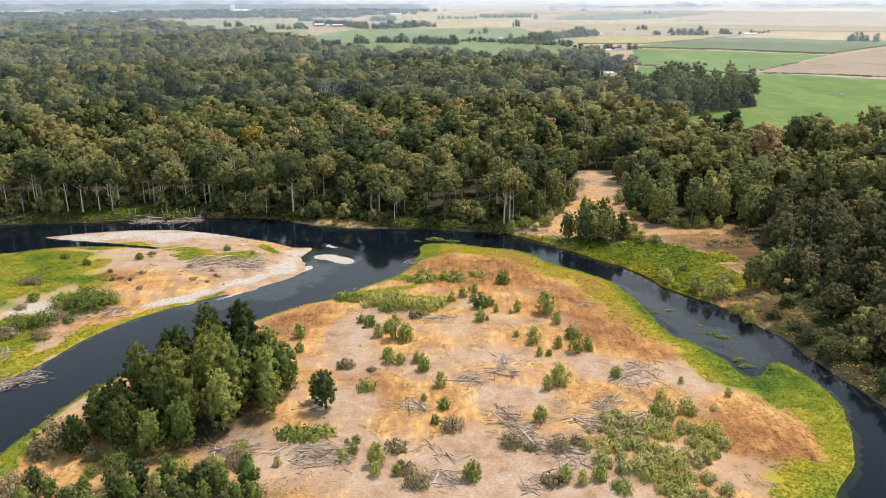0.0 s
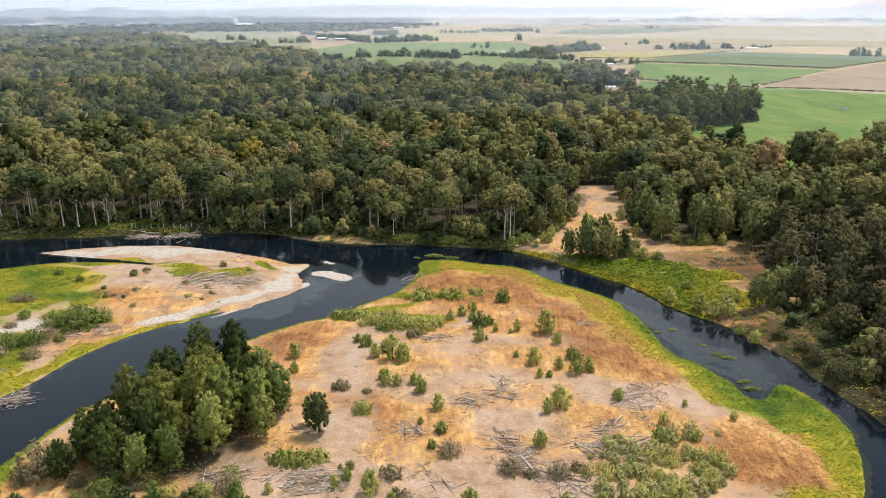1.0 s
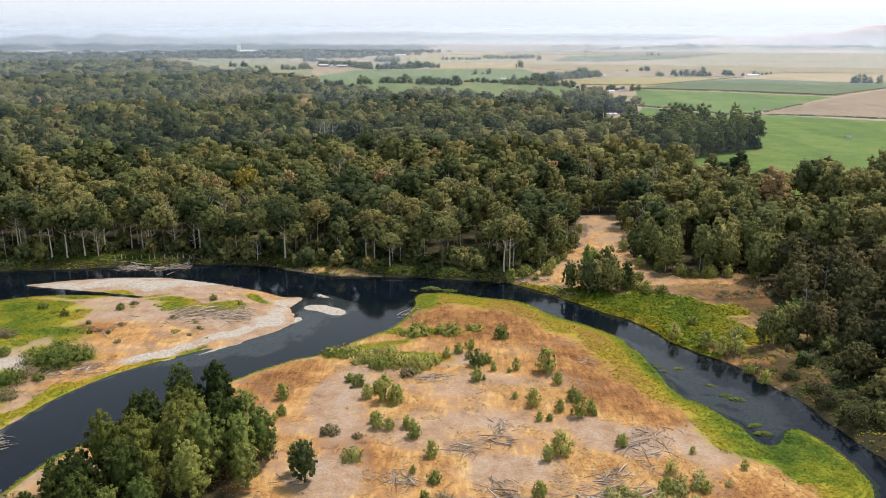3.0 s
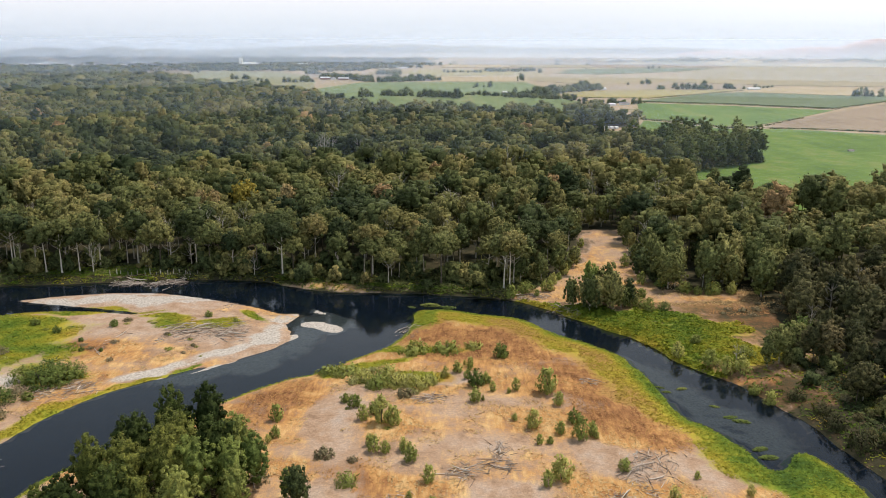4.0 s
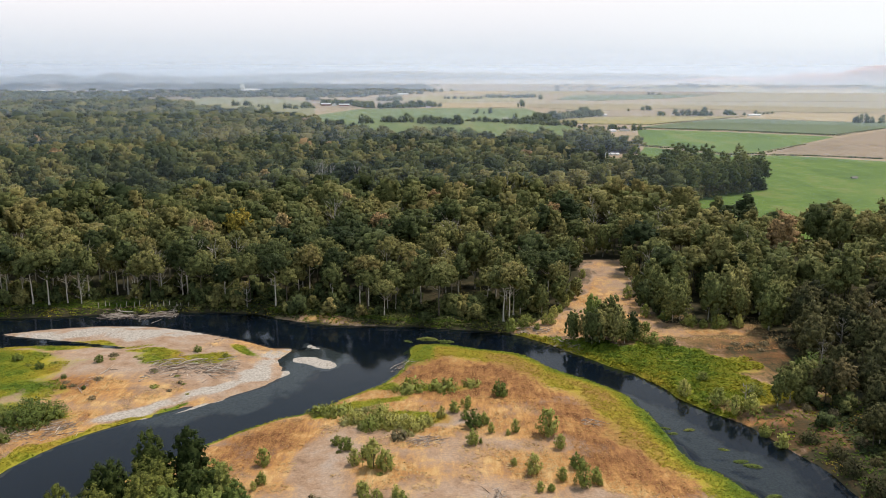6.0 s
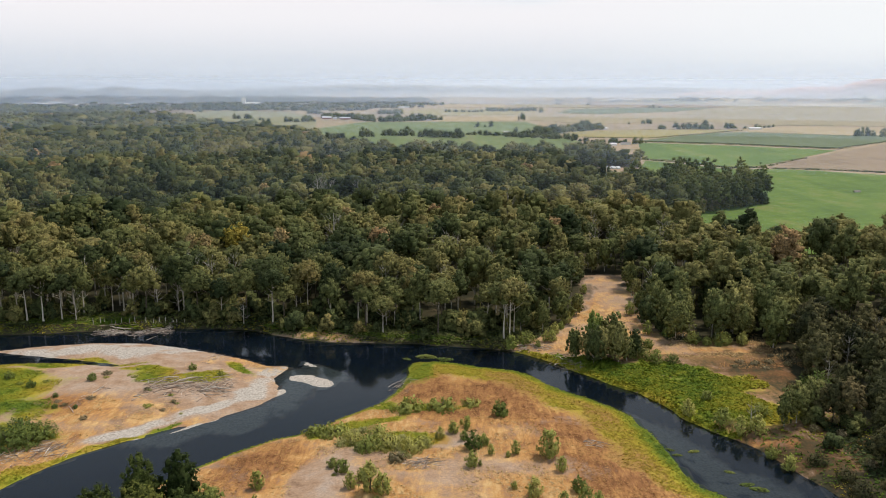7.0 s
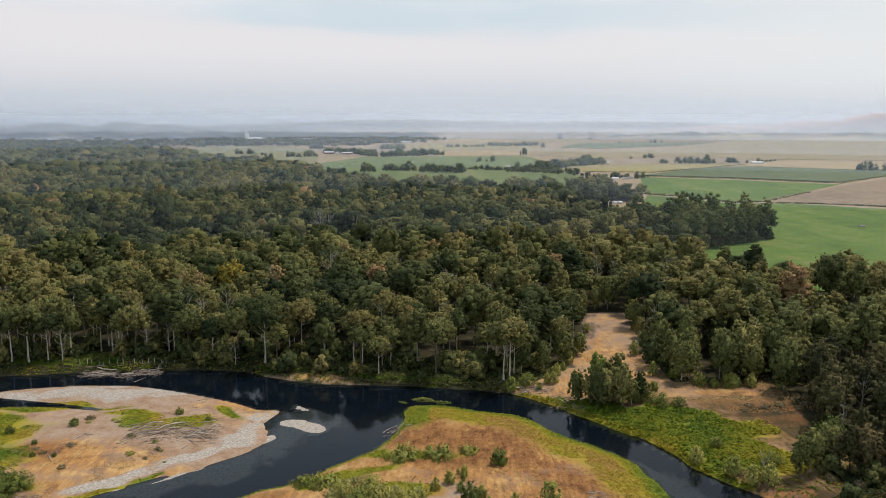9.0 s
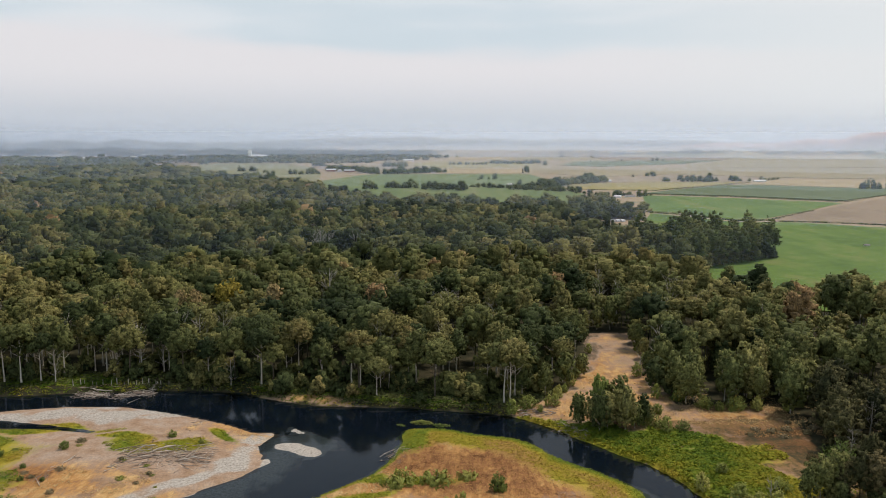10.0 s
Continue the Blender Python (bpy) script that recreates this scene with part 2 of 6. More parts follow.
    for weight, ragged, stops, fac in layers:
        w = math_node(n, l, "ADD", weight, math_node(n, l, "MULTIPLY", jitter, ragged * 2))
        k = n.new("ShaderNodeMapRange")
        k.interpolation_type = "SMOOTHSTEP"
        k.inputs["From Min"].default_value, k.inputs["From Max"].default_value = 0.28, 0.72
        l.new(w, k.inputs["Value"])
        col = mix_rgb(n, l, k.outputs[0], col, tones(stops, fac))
    grain = tones([(0.3, (0.72, 0.72, 0.72)), (0.7, (1.22, 1.22, 1.22))], gr)
    col = mix_rgb(n, l, 0.8, col, grain, "MULTIPLY")
    l.new(col, b.inputs["Base Color"])
    b.inputs["Roughness"].default_value = 0.95
    b.inputs["Specular IOR Level"].default_value = 0.15
    bump(n, l, b, math_node(n, l, "ADD", fine, gr), 0.6, 0.12)
    return m


def water_material():
    """Dark clear water: a mirror that strengthens at a low angle over a tinted view of the bed."""
    m, n, l, b, out = node_material("river_water")
    n.remove(b)
    pos = n.new("ShaderNodeNewGeometry").outputs["Position"]
    mp = n.new("ShaderNodeMapping")
    mp.inputs["Scale"].default_value, mp.inputs["Rotation"].default_value = (1.0, 0.45, 1.0), (0, 0, radians(-35))
    l.new(pos, mp.inputs["Vector"])
    waves = math_node(n, l, "ADD", noise_tex(n, l, 0.55, 4, 0.6, mp.outputs[0]), math_node(n, l, "MULTIPLY", noise_tex(n, l, 0.06, 2, 0.5, pos), 1.5))
    ripple = n.new("ShaderNodeBump")
    ripple.inputs["Strength"].default_value, ripple.inputs["Distance"].default_value = 0.22, 0.14
    l.new(waves, ripple.inputs["Height"])
    body, clear, glossy, fresnel = n.new("ShaderNodeBsdfDiffuse"), n.new("ShaderNodeBsdfTransparent"), n.new("ShaderNodeBsdfGlossy"), n.new("ShaderNodeFresnel")
    body.inputs["Color"].default_value = (0.005, 0.011, 0.022, 1)
    clear.inputs["Color"].default_value = (0.56, 0.66, 0.70, 1)
    glossy.inputs["Roughness"].default_value, fresnel.inputs["IOR"].default_value = 0.06, 1.33
    l.new(ripple.outputs[0], glossy.inputs["Normal"])
    l.new(ripple.outputs[0], fresnel.inputs["Normal"])
    under, mx = n.new("ShaderNodeMixShader"), n.new("ShaderNodeMixShader")
    under.inputs[0].default_value = 0.56
    l.new(clear.outputs[0], under.inputs[1])
    l.new(body.outputs[0], under.inputs[2])
    l.new(fresnel.outputs[0], mx.inputs[0])
    l.new(under.outputs[0], mx.inputs[1])
    l.new(glossy.outputs[0], mx.inputs[2])
    l.new(mx.outputs[0], out.inputs["Surface"])
    return m


def field_material(name, dark, light, row_angle, row_scale, dry=None):
    """A crop or stubble field: broad patches, mottling and faint drill lines."""
    m, n, l, b, out = node_material(name)
    pos = n.new("ShaderNodeNewGeometry").outputs["Position"]
    mp = n.new("ShaderNodeMapping")
    mp.inputs["Scale"].default_value, mp.inputs["Rotation"].default_value = (row_scale, row_scale * 0.06, 1), (0, 0, radians(row_angle))
    l.new(pos, mp.inputs["Vector"])
    rows = noise_tex(n, l, 1.0, 3, 0.6, mp.outputs[0])
    broad, mottle, tuft = noise_tex(n, l, 0.012, 4, 0.6, pos), noise_tex(n, l, 0.07, 4, 0.65, pos), noise_tex(n, l, 0.5, 3, 0.7, pos)
    t = math_node(n, l, "ADD", math_node(n, l, "MULTIPLY", rows, 0.3), math_node(n, l, "MULTIPLY", broad, 0.35))
    t = math_node(n, l, "ADD", t, math_node(n, l, "MULTIPLY", mottle, 0.35))
    r = ramp(n, [(0.40, dark), (0.53, light), (0.60, dry or light)])
    l.new(t, r.inputs[0])
    speck = ramp(n, [(0.34, (0.70, 0.70, 0.66)), (0.66, (1.25, 1.24, 1.2))])
    l.new(tuft, speck.inputs[0])
    l.new(mix_rgb(n, l, 0.8, r.outputs[0], speck.outputs[0], "MULTIPLY"), b.inputs["Base Color"])
    b.inputs["Roughness"].default_value = 0.95
    bump(n, l, b, math_node(n, l, "ADD", rows, tuft), 0.4, 0.3)
    return m


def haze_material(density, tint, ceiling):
    """A see-through sheet tinted to stand in for haze: scatters skylight forwards and back, and thins out with height.
    """
    m, n, l, b, out = node_material("haze_sheet")
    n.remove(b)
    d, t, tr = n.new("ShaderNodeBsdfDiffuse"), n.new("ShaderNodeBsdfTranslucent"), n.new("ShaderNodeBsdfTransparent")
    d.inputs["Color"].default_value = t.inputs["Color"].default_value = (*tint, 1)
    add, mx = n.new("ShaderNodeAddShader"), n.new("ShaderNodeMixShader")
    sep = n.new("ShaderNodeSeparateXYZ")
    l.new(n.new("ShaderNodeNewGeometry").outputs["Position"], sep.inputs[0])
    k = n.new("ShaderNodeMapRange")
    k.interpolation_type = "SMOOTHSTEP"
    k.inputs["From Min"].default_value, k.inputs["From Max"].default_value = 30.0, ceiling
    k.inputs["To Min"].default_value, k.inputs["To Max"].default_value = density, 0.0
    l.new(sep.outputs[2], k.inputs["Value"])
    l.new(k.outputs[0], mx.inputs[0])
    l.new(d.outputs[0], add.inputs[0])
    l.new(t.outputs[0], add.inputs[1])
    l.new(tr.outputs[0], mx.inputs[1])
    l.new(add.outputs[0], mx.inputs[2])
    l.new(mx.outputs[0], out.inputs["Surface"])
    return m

# ---------------------------------------------------------------- the lie of the land
rng = np.random.default_rng(7)


def smooth_line(points, steps=5):
    """A Catmull-Rom curve through the points."""
    p = np.array(points, float)
    q = np.vstack([2 * p[0] - p[1], p, 2 * p[-1] - p[-2]])
    out = []
    for i in range(1, len(q) - 2):
        a, b, c, d = q[i - 1:i + 3]
        for t in np.arange(steps) / steps:
            out.append(0.5 * (2 * b + (c - a) * t + (2 * a - 5 * b + 4 * c - d) * t * t + (3 * b - a - 3 * c + d) * t ** 3))
    return np.array(out + [p[-1]])


def lattice(ix, iy, seed):
    h = (ix * 374761393 + iy * 668265263 + seed * 974711) & 0x7FFFFFFF
    h = ((h ^ (h >> 13)) * 1274126177) & 0x7FFFFFFF
    return ((h ^ (h >> 16)) & 0xFFFF) / 65535.0


def value_noise(x, y, size, seed=0, octaves=3):
    """Smooth noise about 0, from -0.5 to 0.5, with features of the given size in metres."""
    x, y = np.asarray(x, float), np.asarray(y, float)
    total, amp, norm = 0.0, 1.0, 0.0
    for o in range(octaves):
        u, v = x / size * 2 ** o, y / size * 2 ** o
        ix, iy = np.floor(u).astype(np.int64), np.floor(v).astype(np.int64)
        fx, fy = u - ix, v - iy
        fx, fy = fx * fx * (3 - 2 * fx), fy * fy * (3 - 2 * fy)
        s = seed + 17 * o
        low = lattice(ix, iy, s) * (1 - fx) + lattice(ix + 1, iy, s) * fx
        high = lattice(ix, iy + 1, s) * (1 - fx) + lattice(ix + 1, iy + 1, s) * fx
        total, norm, amp = total + amp * (low * (1 - fy) + high * fy), norm + amp, amp * 0.5
    return total / norm - 0.5


def line_distance(x, y, line):
    best = np.full(x.shape, 1e18)
    for (ax, ay), (bx, by) in zip(line[:-1], line[1:]):
        dx, dy = bx - ax, by - ay
        t = np.clip(((x - ax) * dx + (y - ay) * dy) / (dx * dx + dy * dy + 1e-9), 0, 1)
        best = np.minimum(best, (x - ax - t * dx) ** 2 + (y - ay - t * dy) ** 2)
    return np.sqrt(best)


def inside(x, y, poly):
    odd = np.zeros(x.shape, bool)
    for (ax, ay), (bx, by) in zip(poly, np.roll(poly, -1, axis=0)):
        if ay != by:
            odd ^= ((ay > y) != (by > y)) & (x < (bx - ax) * (y - ay) / (by - ay) + ax)
    return odd


# shorelines at the water's level, in metres
far_bank = smooth_line([(-900, 250), (-420, 285), (-260, 294), (-170, 297), (-149, 298), (-122, 302), (-92, 306), (-68, 305), (-55, 298), (-35, 292),
                        (-18, 291), (-1, 289), (20, 284), (30, 280), (40, 268), (52, 254), (61, 243), (68, 226), (78, 213), (83, 201),
                        (88, 186), (91, 170), (95, 154), (99, 130), (96, 100), (88, 60), (70, -60), (90, -300), (60, -1400)])
bar_west = smooth_line([(-8, 267), (-9, 251), (-15, 237), (-24, 227), (-33, 217), (-39, 214), (-47, 206), (-58, 193), (-71, 174),
                        (-80, 158), (-83, 144), (-85, 134), (-88, 100), (-95, 40), (-90, -80), (-60, -300), (-80, -1400)])
bar_east = smooth_line([(-8, 267), (-6, 271), (3, 272), (13, 268), (26, 263), (33, 254), (41, 244), (49, 236), (54, 226), (57, 207), (59, 193),
                        (64, 186), (68, 177), (70, 169), (73, 168), (79, 175), (83, 172), (86, 162), (85, 152), (80, 136), (74, 127),
                        (69, 120), (64, 100), (58, 60), (40, -60), (60, -300), (30, -1400)])
west_bar = smooth_line([(-110, -1400), (-95, -300), (-130, -60), (-118, 60), (-108, 120), (-101, 165), (-97, 174), (-93, 187), (-86, 201),
                        (-77, 211), (-67, 220), (-57, 227), (-47, 237), (-45, 248), (-48, 257), (-46, 266), (-52, 267), (-61, 273),
                        (-79, 282), (-96, 288), (-111, 289), (-129, 286), (-144, 280)])
west_inlet = smooth_line([(-144, 280), (-138, 278), (-117, 273), (-99, 268), (-101, 266), (-116, 268.5), (-135, 267), (-155, 260), (-200, 262), (-420, 255), (-900, 225)])
far_land = np.vstack([far_bank, [(3000, -1400), (6000, -1400), (6000, 6000), (-6000, 6000), (-6000, 250)]])
bar_land = np.vstack([bar_west[::-1], bar_east[1:]])
west_land = np.vstack([west_bar, west_inlet[1:], [(-6000, 225), (-6000, -1400)]])
isles = ((-34.5, 254.5, 6.5, 2.9, -38), (-39, 257.5, 4.2, 2.8, 5), (-39, 268.5, 3.2, 0.9, -35), (-49, 262, 4.5, 2.4, 50))

CLEARING = np.array([(28, 281), (40, 292), (52, 312), (58, 335), (64, 378), (67, 388), (84, 386), (82, 350), (74, 312), (75, 286), (100, 285), (103, 279), (98, 277), (76, 279), (62, 274), (50, 270)], float)
FOREST = np.array([(-900, 262), (-420, 300), (-172, 303), (-152, 308), (-111, 317), (-84, 308), (-49, 303), (-18, 296), (8, 295), (24, 291), (36, 296), (46, 310), (56, 335),
                   (62, 378), (65, 389), (86, 387), (84, 350), (77, 312), (79, 290), (111, 290), (109, 262), (107, 250), (109, 226), (102, 192),
                   (106, 172), (112, 140), (150, 60), (700, 20), (700, 415), (430, 420), (228, 432), (150, 446), (139, 470), (150, 520),
                   (171, 561), (241, 616), (236, 640), (190, 650), (150, 690), (118, 800), (122, 885), (205, 890), (216, 925), (196, 945), (197, 1084), (138, 985), (108, 1000), (39, 975),
                   (6, 1049), (-71, 1028), (-121, 1104), (-181, 1221), (-227, 1424), (-294, 1465), (-338, 1577), (-423, 1653), (-531, 1707), (-646, 2068), (-770, 2136), (-1108, 2704),
                   (-1408, 2938), (-1700, 2950), (-2300, 3300), (-3200, 2500), (-2600, 900)], float)


def shore(x, y):
    """Metres inland from the nearest water (negative in the water), for the three lands."""
    wob = value_noise(x, y, 9, 3, 3) * 3.0
    d = []
    for land, lines in ((far_land, (far_bank,)), (bar_land, (bar_west, bar_east)), (west_land, (west_bar, west_inlet))):
        e = np.minimum.reduce([line_distance(x, y, k) for k in lines])
        d.append(np.where(inside(x, y, land), e, -e))
    return d[0] + wob * 0.7, d[1] + wob * 0.8, d[2] + wob * 0.35


def isle_depth(x, y):
    best = np.full(np.shape(x), -99.0)
    for cx, cy, rx, ry, turn in isles:
        c, s = math.cos(radians(turn)), math.sin(radians(turn))
        u, v = ((x - cx) * c + (y - cy) * s) / rx, (-(x - cx) * s + (y - cy) * c) / ry
        best = np.maximum(best, (1 - np.hypot(u, v)) * ry)
    return best + value_noise(x, y, 4, 8, 3) * 2.4


def blob(x, y, cx, cy, rx, ry, turn=0.0):
    """1 in the middle of an ellipse, falling to 0 a little beyond its rim."""
    c, s = math.cos(radians(turn)), math.sin(radians(turn))
    u, v = ((x - cx) * c + (y - cy) * s) / rx, (-(x - cx) * s + (y - cy) * c) / ry
    return np.clip(1.6 - np.hypot(u, v) * 1.1, 0, 1)


def blobs(x, y, rows):
    return np.maximum.reduce([blob(x, y, *r) for r in rows])


def land(x, y):
    """Height of the ground, and the shore distances, at arrays x, y."""
    x, y = np.asarray(x, float), np.asarray(y, float)
    s_far, s_bar, s_west = shore(x, y)
    s_isle = isle_depth(x, y)
    rough = value_noise(x, y, 14, 21, 4)
    near = np.clip((700 - np.hypot(x, y - 200)) / 300, 0, 1)
    top = 1 - np.exp(-np.maximum(s_far, 0) / 3.0)
    z_far = np.where(s_far > 0, 1.9 * top + rough * 1.1 * near * top, s_far * 0.35)
    z_bar = np.where(s_bar > 0, 0.5 * (1 - np.exp(-np.maximum(s_bar, 0) / 1.5)) + 2.3 * (1 - np.exp(-np.maximum(s_bar, 0) / 16.0)) + rough * 1.3 * np.clip(s_bar / 6, 0, 1), s_bar * 0.35)
    z_west = np.where(s_west > 0, 0.25 * (1 - np.exp(-np.maximum(s_west, 0) / 1.5)) + 1.6 * (1 - np.exp(-np.maximum(s_west, 0) / 14.0)) + rough * 0.9 * np.clip(s_west / 8, 0, 1), s_west * 0.09)
    # gravel ribs break the surface along the shoal below the west bar
    along, across = x * 0.743 + y * 0.669, -x * 0.669 + y * 0.743
    rib = value_noise(along / 3.4, across, 3.2, 57, 3) * 1.2 - 0.06 - np.clip(-s_west - 3.5, 0, 9) * 0.06
    shoal = blobs(x, y, [(-64, 226, 22, 7, 42), (-47, 246, 7, 13, -10)])
    z_west = np.where((s_west < 1.5) & (s_west > -9) & (shoal > 0.1), np.maximum(z_west, np.clip(rib, -0.3, 0.16) - 0.5 * (1 - shoal)), z_west)
    z_isle = np.where(s_isle > 0, s_isle * 0.18, s_isle * 0.10)
    z = np.maximum.reduce([z_far, z_bar, z_west, z_isle])
    return np.maximum(z, -2.2), s_far, s_bar, s_west, s_isle


def ground_z(x, y):
    return float(land(np.array([x]), np.array([y]))[0][0])


def zones(x, y, s_far, s_bar, s_west, s_isle):
    """Weights of dry grass, weeds, pale gravel, shade-darkened fallen leaves, river bed and open farmland."""
    dry, weed, pale, litter_shade, bed, farm = (np.zeros(x.shape) for _ in range(6))
    on_bar, on_west, on_far = s_bar > -1.4, s_west > -1.2, s_far > -1.4
    # patches wander: their outlines are bent by broad and fine noise
    x0, y0 = x, y
    x = x0 + value_noise(x0, y0, 16, 61, 3) * 15
    y = y0 + value_noise(x0, y0, 16, 62, 3) * 15
    drift = value_noise(x0 * 0.55 + y0 * 0.45, y0, 13, 63, 4)
    d_east, d_west = line_distance(x0, y0, bar_east) + 4 * drift, line_distance(x0, y0, bar_west)
    # the gravel bar between the two arms
    sandy = blobs(x, y, [(-23, 190, 7, 18, 15), (8, 181, 13, 10, 0), (38, 164, 6, 8, 0), (57, 160, 7, 15, 10), (-8, 128, 26, 11, 0), (14, 153, 9, 7, 20),
                         (-18, 150, 8, 18, 0), (2, 208, 9, 5, 20), (20, 120, 16, 8, 0), (-32, 134, 14, 7, 0)])
    dry = np.where(on_bar, 0.63 + 1.35 * drift - 0.42 * sandy + 0.5 * blobs(x, y, [(16, 238, 14, 24, -30), (42, 200, 8, 24, 25), (-33, 205, 12, 8, 40), (66, 140, 9, 16, 0), (-74, 133, 10, 8, 0)]) + 0.3 * np.clip((y0 - 208) / 20, 0, 1), dry)
    band = np.clip(1.7 - d_east / np.where(y > 200, 12.0, np.where(y > 178, 8.0, 9.0)), 0, 1)
    weed = np.where(on_bar, np.maximum.reduce([band, blobs(x, y, [(77, 150, 8, 26, 8), (-22, 219, 14, 3, 35), (-8, 208, 12, 6, 0), (-2, 232, 14, 3, -5), (70, 165, 8, 8, 0),
                                                                   (-82, 138, 4, 14, 0)])
                                               * 0.95, np.clip(1.2 - d_west / 2.2, 0, 0.75)]), weed)
    weed = np.where(on_bar, weed * (1 - 0.75 * blobs(x, y, [(66, 140, 5, 12, 5)])), weed)
    # ground below the cottonwood clump is darkened here to paint its shade
    litter_shade = np.where(on_bar, 0.85 * blobs(x, y, [(-54, 147, 17, 20, 15), (-52, 115, 26, 7, 0)]), litter_shade)
    # the bar across the main arm
    pale = np.where(on_west, np.maximum(blobs(x, y, [(-108, 281, 36, 6, 3), (-77, 217, 13, 2.5, 42), (-50, 247, 3.5, 11, -20), (-60, 232, 11, 2.2, 46), (-116, 206, 7, 5, 0)]) * np.clip(0.95 + 1.7 * value_noise(x0, y0, 5, 69, 3), 0, 1.2), 0), pale)
    weed = np.where(on_west, np.maximum(blobs(x, y, [(-134, 250, 26, 13, 0), (-126, 228, 22, 14, 10), (-76, 254, 15, 5, -10), (-118, 240, 14, 9, 0), (-108, 184, 9, 18, 15), (-88, 262, 10, 3, 0), (-104, 212, 10, 7, 0), (-122, 268, 30, 3, 2), (-60, 262, 9, 3, -35), (-150, 215, 26, 30, 0)]),
                                              np.clip(1.25 - line_distance(x, y, west_bar) / 3.0, 0, 0.85) * (x < -62) * (y < 240)), weed)
    dry = np.where(on_west, (0.30 + 1.1 * drift) * (1 - np.clip(1.3 * pale, 0, 1)) + 0.30 * blobs(x, y, [(-95, 235, 14, 10, 30), (-90, 205, 9, 8, 40), (-62, 252, 10, 6, 0), (-70, 266, 12, 4, -20)]), dry)
    weed = np.where(on_west, weed * (1 - 0.8 * pale), weed)
    pale = np.where(s_isle > -0.8, 1.0, pale)
    # the far bank, the wood and its clearings
    wooded = inside(x0, y0, FOREST)
    fx, fy = x + value_noise(x0, y0, 5, 64, 2) * 5, y + value_noise(x0, y0, 5, 65, 2) * 5
    sand_far = np.where(inside(fx, fy, CLEARING), 0.75 + 1.1 * drift, 0.0)
    sand_far = np.maximum(sand_far, blobs(x, y, [(85, 211, 2.2, 3.2, 30), (-36, 294, 14, 2.4, -12)]))
    litter_shade = np.where(on_far, np.where(wooded, 1.0, np.where(x0 < 26, 0.78, 0.52)), litter_shade)
    green_far = blobs(x, y, [(56, 256, 16, 8, -45), (72, 242, 20, 11, -42), (88, 230, 12, 9, -40), (82, 248, 15, 9, 5), (70, 261, 13, 7, 0), (-130, 312, 22, 7, 5), (-20, 297, 40, 2, -8)])
    green_far = np.maximum(green_far, np.clip(1.1 - s_far / np.where(y > 225, 5.0, 3.0), 0, 0.7) * (y > 110) * np.where(x0 < 26, 0.62 + 0.5 * drift, np.where(y0 < 215, 0.40 + 0.6 * drift, 1.0)))
    duff = blobs(x, y, [(86, 208, 9, 16, 30), (94, 188, 10, 20, 10), (100, 212, 8, 16, 0), (92, 281, 16, 4, 0), (100, 262, 17, 7, 5), (104, 250, 8, 10, 0), (66, 290, 6, 14, 0), (60, 325, 4, 24, -12)])
    dry = np.where(on_far, np.maximum(0.62 * sand_far, np.clip(0.5 - np.abs(s_far - 5) * 0.06, 0, 1)), dry)
    dry = np.where(on_far, np.maximum(dry, 0.8 * blobs(x, y, [(104, 256, 10, 6, 10), (106, 266, 12, 4, 0)])), dry)
    weed = np.where(on_far, green_far * (1 - 0.8 * sand_far), weed)
    litter_shade = np.where(on_far & (sand_far > 0.3), 0.62 - 0.5 * sand_far, litter_shade)
    litter_shade = np.where(on_far & (green_far > 0.5), 0.2, litter_shade)
    litter_shade = np.where(on_far, np.maximum(litter_shade, 0.62 * duff * (1 - 0.5 * (sand_far > 0.3))), litter_shade)
    dry = np.where(on_far, np.maximum(dry, 0.75 * duff), dry)
    dry = np.where(on_far & (x0 > 56) & (y0 < 300), np.maximum(dry, 0.6 + 0.6 * drift), dry)
    # lower right bank coloured dark in place of the shade of its trees
    litter_shade = np.where(on_far & (x0 > 84) & (y0 < 196), 0.72, litter_shade)
    far_wood = (x0 < -0.16 * y0 + 700 * value_noise(x0, y0, 500, 44, 4)) & (y0 > 2600 + 500 * value_noise(x0, y0, 300, 45, 3))
    farm = np.where(on_far & ~wooded & (np.hypot(x0, y0) > 410), 1.0, 0.0) * np.where(far_wood, 0.5, 1.0)
    litter_shade = np.where(far_wood, 0.62, litter_shade)
    shallow = np.maximum.reduce([blobs(x, y, [(-46, 249, 12, 17, 0), (-40, 259, 14, 9, 0), (-58, 226, 24, 7, 42)])])
    shallow = np.maximum.reduce([shallow, 0.92 * blobs(x, y, [(60, 215, 8, 25, 22), (73, 188, 9, 22, 25), (66, 202, 8, 20, 20)])])
    wet = ~(on_bar | on_west | on_far | (s_isle > -0.8))
    bed = np.where(wet, np.clip(1.1 - shallow * 1.05, 0, 1), 0)
    pale = np.where(wet, shallow, pale)
    weed = np.where(wet, 0.0, weed)
    dry = np.where(wet, 0.0, dry)
    litter_shade = np.where(wet, 0.0, litter_shade)
    return dry, weed, pale, litter_shade, bed, farm


